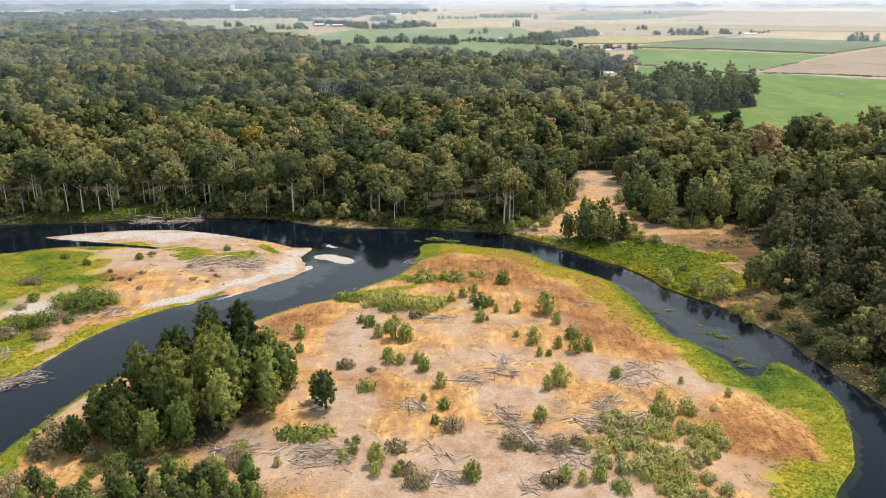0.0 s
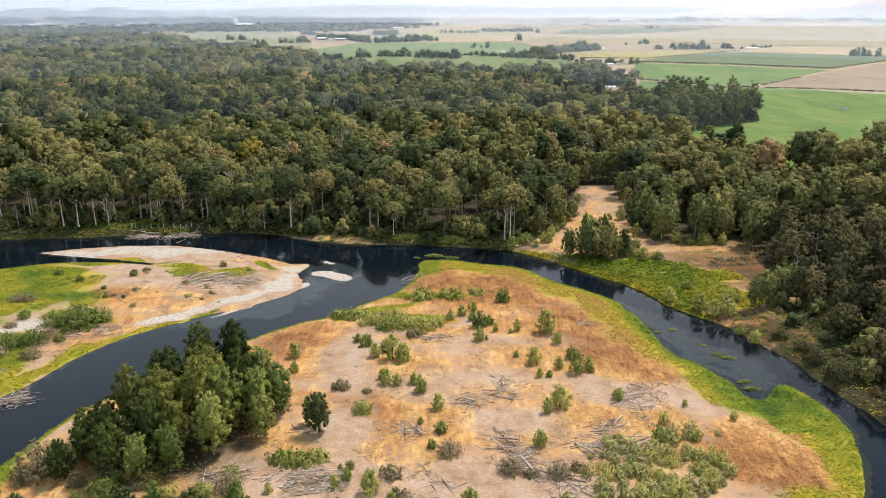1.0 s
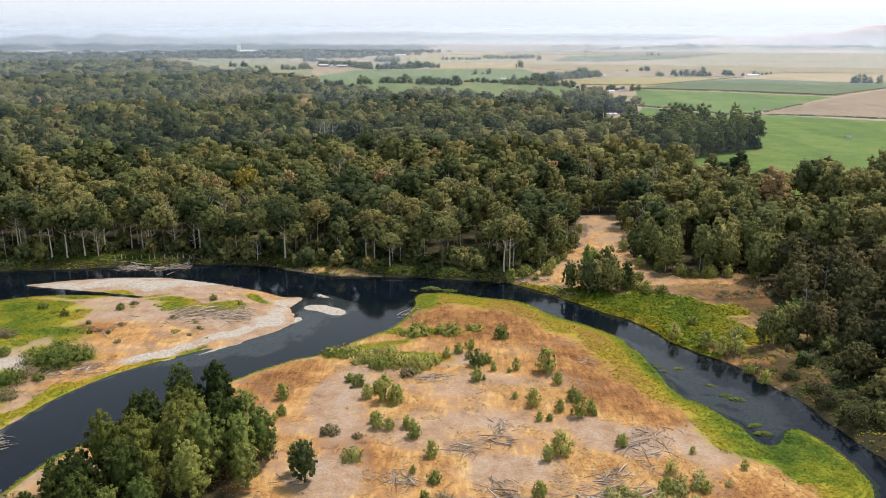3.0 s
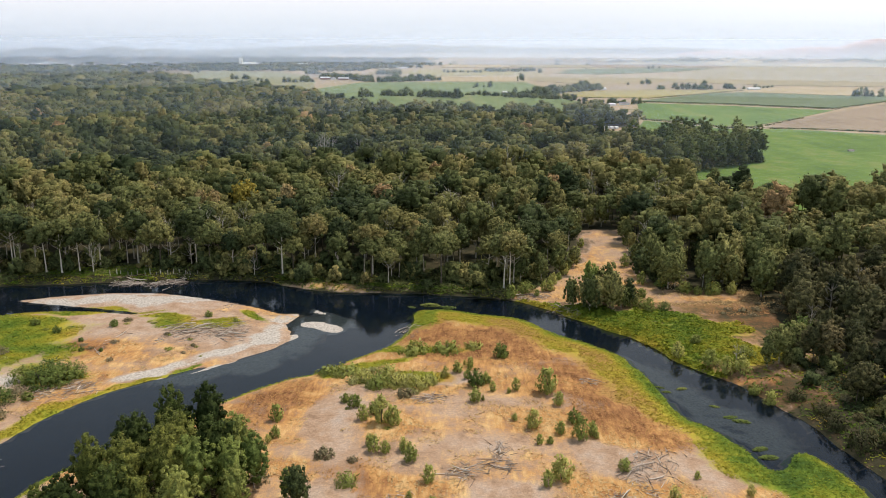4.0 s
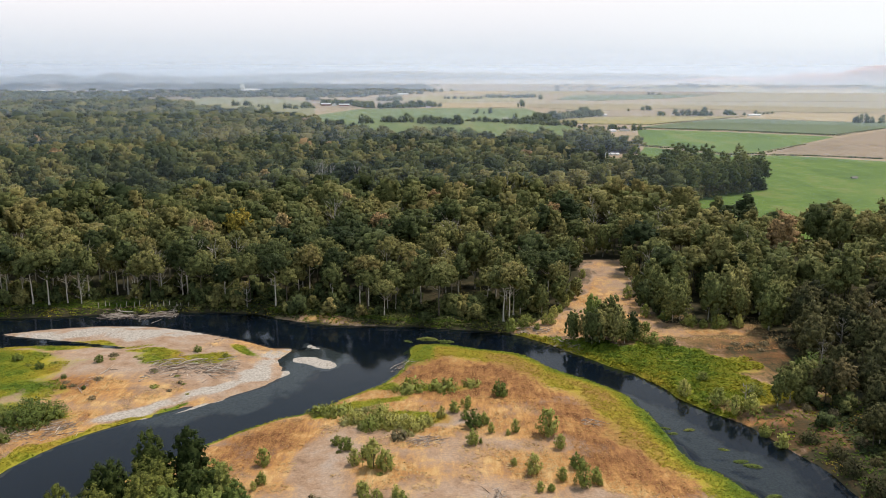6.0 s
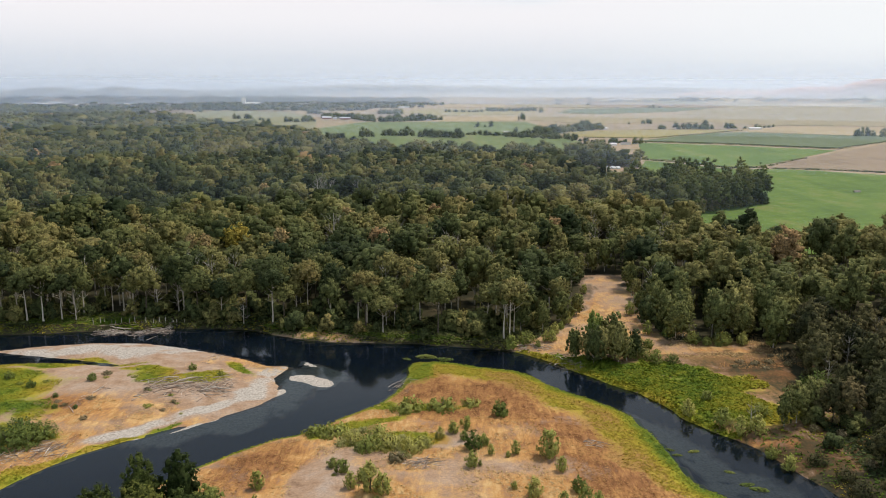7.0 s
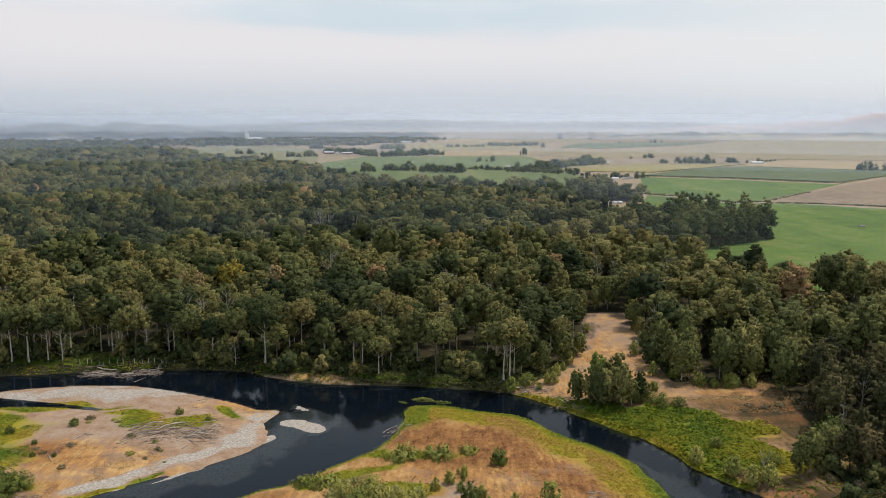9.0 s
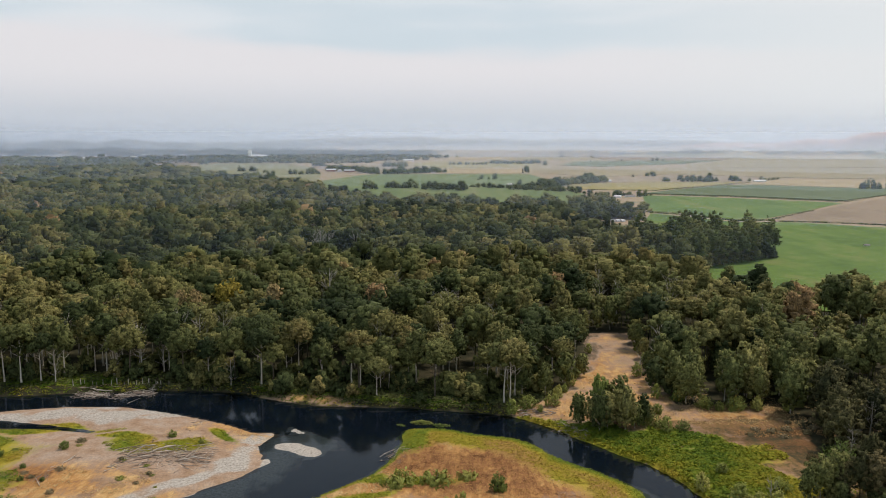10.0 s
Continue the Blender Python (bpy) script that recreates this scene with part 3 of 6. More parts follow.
def ripeness(x, y, s_far, s_bar, s_west):
    """How yellow the weeds stand: green by the water, ochre belts on the bar, and how rusty the dead grass is."""
    broad = value_noise(x, y, 11, 71, 4)
    d = line_distance(x, y, bar_east)
    spit = (x > 62) & (y < 172)
    ripe = np.where(s_bar > -1.4, 0.28 + 0.52 * np.clip((d - 1.8) / 4, 0, 1) * np.clip((y - 172) / 14, 0.35, 1), 0.44)
    ripe = np.where((s_bar > -1.4) & spit, 0.33 + 0.5 * np.exp(-((d - 13) / 6.0) ** 2) * (y < 150) - 0.10 * np.exp(-((d - 6) / 3.0) ** 2), ripe)
    ripe = np.where((s_bar > -1.4) & (x < 0), 0.36, ripe)
    ripe = np.where(s_far > -1.4, np.where(x < 26, 0.2, 0.30) + np.where(x < 26, 0.10, 0.28) * np.exp(-(s_far / 2.4) ** 2) + 0.3 * np.clip((x - 76) / 16, 0, 1), ripe)
    rusty = blobs(x, y, [(16, 238, 13, 22, -40), (30, 222, 7, 24, 40), (-39, 196, 9, 13, -20), (-17, 163, 5, 13, 25), (40, 191, 7, 22, 38), (62, 134, 9, 18, 15), (-2, 245, 9, 9, 0), (-101, 234, 7, 8, 0), (100, 262, 20, 10, 0), (90, 200, 14, 20, 0)])
    return np.clip(ripe + np.where(spit | (s_west > -1.2), 1.0, 0.6) * broad, 0, 1), np.clip(rusty + 0.5 * broad, 0, 1)


def spread_axis(low, high, step, end_low, end_high, growth):
    mid = np.arange(low, high + step / 2, step)
    up, s = [mid[-1]], step
    while up[-1] < end_high:
        s *= growth
        up.append(up[-1] + s)
    down, s = [mid[0]], step
    while down[-1] > end_low:
        s *= growth
        down.append(down[-1] - s)
    return np.concatenate([np.array(down[:0:-1]), mid, np.array(up[1:])])


def mesh_from_arrays(name, verts, faces, material, smooth=False, normals=None):
    """A mesh from arrays of corners and of equal-sided faces; leaves may carry the normals of their crown."""
    me = bpy.data.meshes.new(name)
    k = faces.shape[1]
    me.vertices.add(len(verts))
    me.vertices.foreach_set("co", np.ascontiguousarray(verts, np.float32).ravel())
    me.loops.add(faces.size)
    me.loops.foreach_set("vertex_index", np.ascontiguousarray(faces, np.int32).ravel())
    me.polygons.add(len(faces))
    me.polygons.foreach_set("loop_start", np.arange(0, faces.size, k, dtype=np.int32))
    if smooth:
        me.polygons.foreach_set("use_smooth", np.ones(len(faces), bool))
    me.update(calc_edges=True)
    if normals is not None:
        me.attributes.new("custom_normal", "FLOAT_VECTOR", "POINT").data.foreach_set("vector", np.ascontiguousarray(normals, np.float32).ravel())
        me.update()
    me.materials.append(material)
    return me


gx = spread_axis(-175, 140, 1.55, -5200, 5200, 1.09)
gy = spread_axis(108, 318, 1.55, -1300, 5200, 1.05)
GX, GY = np.meshgrid(gx, gy)
X, Y = GX.ravel(), GY.ravel()
Z, S1, S2, S3, S4 = land(X, Y)
# the plain climbs a little towards the far hills
R = np.hypot(X, Y)
Z = Z + np.clip((R - 3300) / 1500, 0, 1) ** 2 * 45
nx, ny = len(gx), len(gy)
ids = np.arange(nx * ny).reshape(ny, nx)
quads = np.stack([ids[:-1, :-1], ids[:-1, 1:], ids[1:, 1:], ids[1:, :-1]], -1).reshape(-1, 4)
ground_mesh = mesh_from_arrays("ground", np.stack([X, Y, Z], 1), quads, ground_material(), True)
dry, weed, pale, litter_shade, bed, farm = zones(X, Y, S1, S2, S3, S4)
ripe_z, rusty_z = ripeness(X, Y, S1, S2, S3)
for layer, chan in (("zone_a", (dry, weed, pale, ripe_z)), ("zone_b", (litter_shade, bed, farm, rusty_z))):
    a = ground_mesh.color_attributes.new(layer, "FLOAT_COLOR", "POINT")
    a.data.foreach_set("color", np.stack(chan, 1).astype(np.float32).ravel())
ground = tagged(new("ground", ground_mesh), "sandy river plain with dry grass, weeds and gravel bars", "ground", kind="structure")

wx, wy = np.linspace(-1300, 400, 18), np.linspace(-1300, 420, 18)
WX, WY = np.meshgrid(wx, wy)
wid = np.arange(18 * 18).reshape(18, 18)
wq = np.stack([wid[:-1, :-1], wid[:-1, 1:], wid[1:, 1:], wid[1:, :-1]], -1).reshape(-1, 4)
water = tagged(new("water", mesh_from_arrays("water", np.stack([WX.ravel(), WY.ravel(), 0 * WX.ravel()], 1), wq, water_material(), True)),
               "dark slow river water with faint ripples", "water", kind="structure")

# ---------------------------------------------------------------- growing things
def part(name, me, parent, label=""):
    """One mesh object under a thing or a part."""
    ob = new(name, me)
    ob.parent = parent
    return tagged(ob, label)


def holder(name, label, category, group=""):
    e = new(name)
    e.empty_display_size = 0.3
    return tagged(e, label, category, group)


def tube(points, radii, sides=6):
    """A tapered round limb along a line of points: corners and four-sided faces."""
    p, rad = np.array(points, float), np.array(radii, float)
    d = np.gradient(p, axis=0)
    d /= np.linalg.norm(d, axis=1)[:, None] + 1e-9
    ref = np.where(np.abs(d[:, 2:3]) > 0.9, [[1.0, 0, 0]], [[0, 0, 1.0]])
    u = np.cross(d, ref)
    u /= np.linalg.norm(u, axis=1)[:, None] + 1e-9
    v = np.cross(d, u)
    a = np.arange(sides) * 2 * np.pi / sides
    ring = p[:, None] + rad[:, None, None] * (u[:, None] * np.cos(a)[None, :, None] + v[:, None] * np.sin(a)[None, :, None])
    verts = ring.reshape(-1, 3)
    i = np.arange(len(p) - 1)[:, None] * sides
    j, k = np.arange(sides)[None], (np.arange(sides)[None] + 1) % sides
    return verts, np.stack([i + j, i + k, i + sides + k, i + sides + j], -1).reshape(-1, 4)


def joined(pieces):
    vs, fs, n = [], [], 0
    for v, f in pieces:
        vs.append(v)
        fs.append(f + n)
        n += len(v)
    return np.vstack(vs), np.vstack(fs)


def unit(v):
    return v / (np.linalg.norm(v, axis=1)[:, None] + 1e-9)


def sprays(g, pos, axis, normal, size, slim=0.42):
    """Small bent leaf sprays laid along the axes; corners, faces and the soft normals of the crown they sit on."""
    m = len(pos)
    t = axis + g.normal(0, 0.38, (m, 3))
    t = unit(t - normal * (0.75 * np.einsum("ij,ij->i", t, normal))[:, None])
    w = unit(np.cross(t, normal + g.normal(0, 0.28, (m, 3))))
    side = np.einsum("ij,ij->i", np.cross(w, t), normal) < 0
    w = np.where(side[:, None], -w, w)
    n2 = np.cross(w, t)
    s = (size * g.uniform(0.6, 1.35, m))[:, None]
    k = slim * g.uniform(0.75, 1.25, (m, 1))
    bend = n2 * s * g.uniform(-0.2, 0.2, (m, 1))
    c = np.stack([pos - t * s * 0.5, pos - t * s * 0.05 + w * s * k + bend, pos + t * s * 0.6, pos - w * s * k + bend * 0.6], 1)
    soft = unit(normal + n2 * 0.28)
    return c.reshape(-1, 3), np.arange(m * 4).reshape(m, 4), np.repeat(soft, 4, axis=0)


def crown(g, base, top, radius, branches, count, size, shape="round", stand=0.55, slim=0.42):
    """A crown of ascending branches whose tips make an uneven dome, each clothed in leaf sprays, with gaps between."""
    h = top - base
    i = np.arange(branches)
    low = {"round": -0.45, "tall": -0.85, "bush": -0.30}[shape]
    mid = base + h * {"round": 0.42, "tall": 0.46, "bush": 0.30}[shape]
    up = 1 - (i + 0.5) / branches * (1 - low)
    a = i * 2.39996 + g.uniform(-0.4, 0.4, branches)
    flat = np.sqrt(np.maximum(0.02, 1 - up * up)) if shape != "tall" else np.maximum(0.02, 1 - up * up) ** 0.62
    reach = g.uniform(0.62, 1.12, branches)
    tip = np.column_stack([np.cos(a) * flat * radius * reach, np.sin(a) * flat * radius * reach,
                           mid + up * np.where(up > 0, top - mid, mid - base) * g.uniform(0.74, 1.08, branches)])
    span = radius * g.uniform(0.55, 0.95, branches)
    heading = unit(np.column_stack([np.cos(a) * (0.35 + 0.5 * flat), np.sin(a) * (0.35 + 0.5 * flat), np.full(branches, stand + 0.35) + 0.3 * up]))
    each = g.integers(0, branches, count)
    u = g.uniform(0, 1, count) ** 0.7
    fat = radius * 0.13 * (1.25 - 0.75 * u)
    pos = tip[each] - heading[each] * (span[each] * (1 - u))[:, None] + g.normal(0, 1, (count, 3)) * fat[:, None]
    pos[:, 2] = np.maximum(pos[:, 2], base * 0.8 + 0.02 * h)
    centre = np.array([0, 0, mid - 0.15 * h])
    dome = unit((pos - centre) / np.array([radius, radius, h * 0.55]))
    knob = unit(pos - (tip[each] - heading[each] * (span[each] * 0.6)[:, None]))
    soft = dome * 0.9 + knob * 0.36 + np.array([0, 0, 0.12])
    return sprays(g, pos, heading[each], unit(soft), np.full(count, size), slim)


CORNERS = unit(np.array([(a, b, c) for a in (-1, 1) for b in (-1, 1) for c in (-1, 1)] + [(-1, 0, 0), (1, 0, 0), (0, -1, 0), (0, 1, 0), (0, 0, -1), (0, 0, 1)], float))
LOZENGES = np.array([(8 + (a > 0), v, 10 + (b > 0), v + 1) for v, a, b in ((0, -1, -1), (2, -1, 1), (4, 1, -1), (6, 1, 1))]
                    + [(8 + (a > 0), v, 12 + (c > 0), v + 2) for v, a, c in ((0, -1, -1), (1, -1, 1), (4, 1, -1), (5, 1, 1))]
                    + [(10 + (b > 0), v, 12 + (c > 0), v + 4) for v, b, c in ((0, -1, -1), (1, -1, 1), (2, 1, -1), (3, 1, 1))])
LOZENGES = np.array([q if np.dot(np.cross(CORNERS[q[1]] - CORNERS[q[0]], CORNERS[q[3]] - CORNERS[q[0]]), CORNERS[q].sum(0)) > 0 else q[::-1] for q in LOZENGES])


BOX = np.array([(0, 1, 3, 2), (4, 6, 7, 5), (0, 4, 5, 1), (2, 3, 7, 6), (0, 2, 6, 4), (1, 5, 7, 3)])


def full_crown(g, base, top, radius, puffs, count, size, shape, slim=0.40):
    """A domed crown of many uneven leaf clumps with gaps between them, small sprays standing out all over, and a close core."""
    h = top - base
    i = np.arange(puffs)
    low = {"round": -0.40, "oval": -0.80, "tall": -0.85, "bush": -0.30}[shape]
    mid = base + h * {"round": 0.40, "oval": 0.44, "tall": 0.40, "bush": 0.30}[shape]
    up = 1 - (i + 0.5) / puffs * (1 - low)
    a = i * 2.39996 + g.uniform(-0.6, 0.6, puffs)
    flat = np.maximum(0.02, 1 - up * up) ** (0.62 if shape == "tall" else 0.5)
    fat = radius * g.uniform(0.13, 0.27, puffs) * math.sqrt(60 / puffs)
    squash = np.array([1.0, 1.0, 0.8 if shape == "round" else 1.05])
    # a few boughs reach further than the rest, so that the outline is broken
    bough = 1 + 0.16 * np.sin(3 * a + g.uniform(0, 6)) * flat + 0.10 * np.sin(5 * a + 4 * up + g.uniform(0, 6))
    reach = g.uniform(0.66, 1.02, puffs) * radius * bough - fat * 0.3
    c = np.column_stack([np.cos(a) * flat * reach, np.sin(a) * flat * reach, mid + up * np.where(up > 0, top - mid, mid - base) * g.uniform(0.74, 1.04, puffs) - fat * 0.5])
    c[:, 2] = np.maximum(c[:, 2], fat * 0.4)
    dome = unit((c - (0, 0, mid - 0.2 * h)) / (radius, radius, h * 0.6))
    jit = CORNERS[None, :8] * (1 + g.normal(0, 0.24, (puffs, 8, 1))) + g.normal(0, 0.16, (puffs, 8, 3))
    v = (c[:, None] + jit * fat[:, None, None] * squash * 0.92).reshape(-1, 3)
    n = unit((CORNERS[None, :8] * 0.8 + dome[:, None] * 0.55 + (0, 0, 0.1)).reshape(-1, 3))
    f = (np.arange(puffs)[:, None, None] * 8 + BOX[None]).reshape(-1, 4)
    ball, sides = (CORNERS, LOZENGES) if puffs > 40 else (CORNERS[:8], BOX)
    core = ball * (radius * 0.64, radius * 0.64, h * 0.36) + (0, 0, mid + (top - mid) * 0.12)
    vs, fs, ns = [v, core], [f, sides + len(v)], [n, ball]
    if count:
        each = g.integers(0, puffs, count)
        way = unit(g.normal(0, 1, (count, 3)) + dome[each] * 0.9 + (0, 0, 0.35))
        pos = c[each] + way * squash * (fat[each] * g.uniform(0.8, 1.45, count))[:, None]
        soft = unit(way * 0.7 + dome[each] * 0.5 + (0, 0, 0.1))
        v2, f2, n2 = sprays(g, pos, unit(way * 0.5 + g.normal(0, 0.6, (count, 3)) + (0, 0, 0.3)), soft, np.full(count, size), slim)
        vs, fs, ns = vs + [v2], fs + [f2 + len(v) + len(core)], ns + [n2]
    return np.vstack(vs), np.vstack(fs), np.vstack(ns)


def limbs(g, height, girth, crown_base, radius, count, lean=0.03, sides=6):
    """A trunk that leans and wanders, with tapering limbs into the crown."""
    n = 7
    z = np.linspace(-0.4, height * 0.86, n)
    wander = np.cumsum(g.normal(0, lean * height / n, (n, 2)), axis=0)
    spine = np.column_stack([wander - wander[0], z])
    rad = girth * (1 - 0.88 * np.linspace(0, 1, n)) * np.where(np.arange(n) == 0, 1.35, 1)
    out = [tube(spine, rad, sides)]
    for i in range(count):
        f = g.uniform(crown_base * 0.75, 0.8)
        k = np.array([np.interp(f * height * 0.86, z, spine[:, j]) for j in range(3)])
        a, reach = i * 2.4 + g.uniform(-0.5, 0.5), radius * g.uniform(0.55, 0.95) * (1.15 - f * 0.6)
        tip = k + np.array([math.cos(a) * reach, math.sin(a) * reach, reach * g.uniform(0.5, 1.1)])
        mid = (k + tip) / 2 + np.array([math.cos(a), math.sin(a), -0.4]) * reach * 0.1
        r0 = girth * (1 - 0.85 * f) * 0.55
        out.append(tube([k, mid, tip], [r0, r0 * 0.6, r0 * 0.15], 4))
    return out


def tree_kind(g, height, radius, crown_base, lobes, count, size, leaf, bark, shape, label, category="tree", girth=None, twigs=9, name="tree"):
    """A tree at the origin: trunk with limbs, and crown."""
    e = holder(name, label, category)
    wood = limbs(g, height, girth or height * 0.013, crown_base, radius, twigs)
    if count > 1200:
        trunk = part("trunk", mesh_from_arrays("trunk", *wood[0], bark, True), e)
        for limb in wood[1:]:
            part("branch", mesh_from_arrays("branch", *limb, bark, True), trunk)
    else:
        part("trunk", mesh_from_arrays("trunk", *joined(wood), bark, True), e)
    v, f, soft = full_crown(g, crown_base * height, height, radius, lobes, count, size, shape)
    part("crown", mesh_from_arrays("crown", v, f, leaf, False, soft), e)
    return e


def put(kind, x, y, scale=1.0, turn=None, g=rng, sink=0.05, tall=None):
    """A copy of a kind of thing, standing on the ground at x, y."""
    turn = g.uniform(0, 360) if turn is None else turn
    ob = copy_thing(kind, pose(x, y, ground_z(x, y) - sink, 0, 0, turn))
    ob.scale = (scale, scale, scale * (tall or 1.0))
    return ob


def drop_kind(e):
    """Takes a pattern thing away once its copies stand."""
    for o in (*e.children_recursive, e):
        bpy.data.objects.remove(o)


tg = np.random.default_rng(11)
PALE_TRUNKS = [(23.2, 291.1), (25.2, 289.6), (-28.4, 310.1), (-25.1, 307.5), (-6.1, 310), (-148.3, 307.8), (-142.4, 307.8), (-136.8, 310.4), (-116.9, 326.7),
    (-96.7, 323.8), (-119.5, 323.9), (-162.7, 311.3), (-162.4, 313.1), (-59.1, 307.6), (-172.3, 307.9)]
# ---- the wood: its front as single trees, the rest as woodland
kinds = []
for i in range(12):
    hgt, tall = tg.uniform(18, 24), i % 6 == 5
    kinds.append(tree_kind(tg, hgt, tg.uniform(5.4, 7.4) * (0.72 if tall else 1), tg.uniform(0.44, 0.60), 64, 540, 0.55, mat_leaf, mat_bark if i % 3 else mat_bark_dark,
                           "tall" if tall else "round", "tall green cottonwood tree with pale trunk in the riverside wood", girth=0.36, name="cottonwood_tree"))
bushy = [tree_kind(tg, tg.uniform(14, 18), tg.uniform(3.6, 5.0), tg.uniform(0.04, 0.12), 70, 640, 0.50, mat_young, mat_bark, "tall" if i % 3 == 1 else "oval",
                   "leafy olive green tree clothed to the ground", girth=0.2, name="cottonwood_tree") for i in range(5)]
bank_trees = [tree_kind(tg, tg.uniform(13, 17), tg.uniform(3.8, 5.0), tg.uniform(0.16, 0.26), 70, 620, 0.48, mat_olive, mat_bark_dark if i else mat_bark, "oval",
                        "olive brown tree on the shaded river bank", girth=0.2, name="bank_tree") for i in range(3)]
fronts = [tree_kind(tg, tg.uniform(19, 22), tg.uniform(4.6, 6.0), tg.uniform(0.58, 0.68), 50, 460, 0.52, mat_leaf, mat_pale, "round",
                    "tall cottonwood with a bare pale trunk at the water's edge", girth=0.33, twigs=11, name="cottonwood_tree") for _ in range(3)]
understory = [tree_kind(tg, tg.uniform(5, 9), tg.uniform(2.4, 3.6), 0.03, 16, 120, 0.46, mat_leaf, mat_bark_dark, "bush",
                        "bushy dark green young tree at the wood's edge", "tree", 0.09, 4, "young_tree") for _ in range(4)]


def scatter(x0, x1, y0, y1, spacing, g, poly):
    """Loosely even places inside a polygon."""
    xs, ys = np.meshgrid(np.arange(x0, x1, spacing), np.arange(y0, y1, spacing * 0.9))
    xs = xs + (np.arange(xs.shape[0]) % 2)[:, None] * spacing / 2
    xs, ys = xs.ravel() + g.uniform(-0.42, 0.42, xs.size) * spacing, ys.ravel() + g.uniform(-0.42, 0.42, xs.size) * spacing
    ok = inside(xs, ys, poly)
    return xs[ok], ys[ok]


def in_view(x, y, spare):
    return np.abs(x - 4) < 0.565 * y + spare


EDGE_X, EDGE_Y = [-260, -150, -110, -50, 24, 40, 60, 80, 105, 130], [296, 306, 317, 303, 291, 312, 380, 300, 190, 150]
px, py = scatter(-260, 190, 120, 345, 10.2, tg, FOREST)
front = in_view(px, py, 30) & (land(px, py)[1] > 5)
px, py = px[front], py[front]
depth = py - np.interp(px, EDGE_X, EDGE_Y)
depth = np.where(px > 60, np.minimum(depth, (np.hypot(px, py) - 190) * 0.25), depth)
pick = np.argsort(depth + tg.uniform(-3, 3, len(px)))[:180]
chosen = np.zeros(len(px), bool)
chosen[pick] = True
for x, y in zip(px[chosen], py[chosen]):
    if x > 88 and y < 250 + max(0, x - 88) * 1.2:
        put(bank_trees[int(tg.integers(3))], x + 4, y, tg.uniform(0.75, 1.15), g=tg)
    elif x > 60:
        put(bushy[int(tg.integers(5))], x, y, tg.uniform(0.75, 1.15), g=tg)
    else:
        put(kinds[int(tg.integers(12))], x, y, tg.uniform(0.72, 1.06), g=tg)
for x, y in zip(tg.uniform(80, 128, 34), tg.uniform(290, 345, 34)):
    put(bushy[int(tg.integers(5))], x, y, tg.uniform(0.7, 1.1), g=tg)
for x, y in zip(tg.uniform(100, 114, 15), tg.uniform(152, 236, 15)):
    put(bank_trees[int(tg.integers(3))], x + max(0, (190 - y) * 0.12), y, tg.uniform(0.55, 0.95), g=tg)
left_over = (px[~chosen], py[~chosen])
for x, y in PALE_TRUNKS:
    put(fronts[int(tg.integers(3))], x, y, tg.uniform(0.86, 1.06), g=tg)
ux = tg.uniform(-250, 125, 420)
uy = np.interp(ux, EDGE_X, EDGE_Y) + tg.uniform(-3, 20, 420)
open_foot = np.min(np.hypot(ux[:, None] - np.array(PALE_TRUNKS)[None, :, 0], (uy[:, None] + 3 - np.array(PALE_TRUNKS)[None, :, 1]) * 0.6), axis=1) > 3.4
ok = open_foot & in_view(ux, uy, 20) & inside(ux, uy + 3, FOREST) & (land(ux, uy)[1] > 3)
for x, y in list(zip(ux[ok], uy[ok]))[:200]:
    put(understory[int(tg.integers(4))], x, y, tg.uniform(0.5, 1.15), g=tg)


def woodland(name, xs, ys, zs, g, sizes, radius, branches, count, size, label, stems=False, shapes=6, clear=0.42, leaf=None):
    """Many trees past counting, as one mesh; each keeps its own tone."""
    pats = []
    for i in range(shapes):
        hgt = g.uniform(*sizes)
        v, f, soft = full_crown(g, hgt * clear * g.uniform(0.8, 1.2), hgt, radius * g.uniform(0.75, 1.25), branches, count, size, "round")
        if stems:
            tv, tf = tube([(0, 0, 0), (0.2, 0, hgt * 0.6)], [0.28, 0.12], 3)
            soft = np.vstack([soft, unit(tv * (1, 1, 0) + (0, 0, 0.01))])
            v, f = joined([(v, f), (tv, tf)])
        pats.append((v, f, soft))
    vs, fs, ns, tone, n = [], [], [], [], 0
    own = 0.42 + 0.20 * np.clip((xs + 40) / 60, 0, 1) * np.clip((560 - ys) / 100, 0, 1) + 1.4 * value_noise(xs, ys, 38, 91, 2) + g.normal(0, 0.24, len(xs))
    for x, y, z, t in zip(xs, ys, zs, own):
        v, f, soft = pats[int(g.integers(shapes))]
        a, s = g.uniform(0, 6.283), g.uniform(0.68, 1.16)
        c, d = math.cos(a), math.sin(a)
        turn = np.array([(c, d, 0), (-d, c, 0), (0, 0, 1.0)])
        vs.append((v @ turn) * (s, s, s * g.uniform(0.85, 1.12)) + (x, y, z))
        ns.append(soft @ turn)
        fs.append(f + n)
        n += len(v)
        tone.append(np.full(len(v), min(0.80, max(0.0, t)) if g.random() > 0.008 else 1.1))
    me = mesh_from_arrays(name, np.vstack(vs), np.vstack(fs), leaf or mat_woods, False, np.vstack(ns))
    me.attributes.new("tone", "FLOAT", "POINT").data.foreach_set("value", np.concatenate(tone).astype(np.float32))
    return tagged(new(name, me), label, "woodland", kind="stuff")


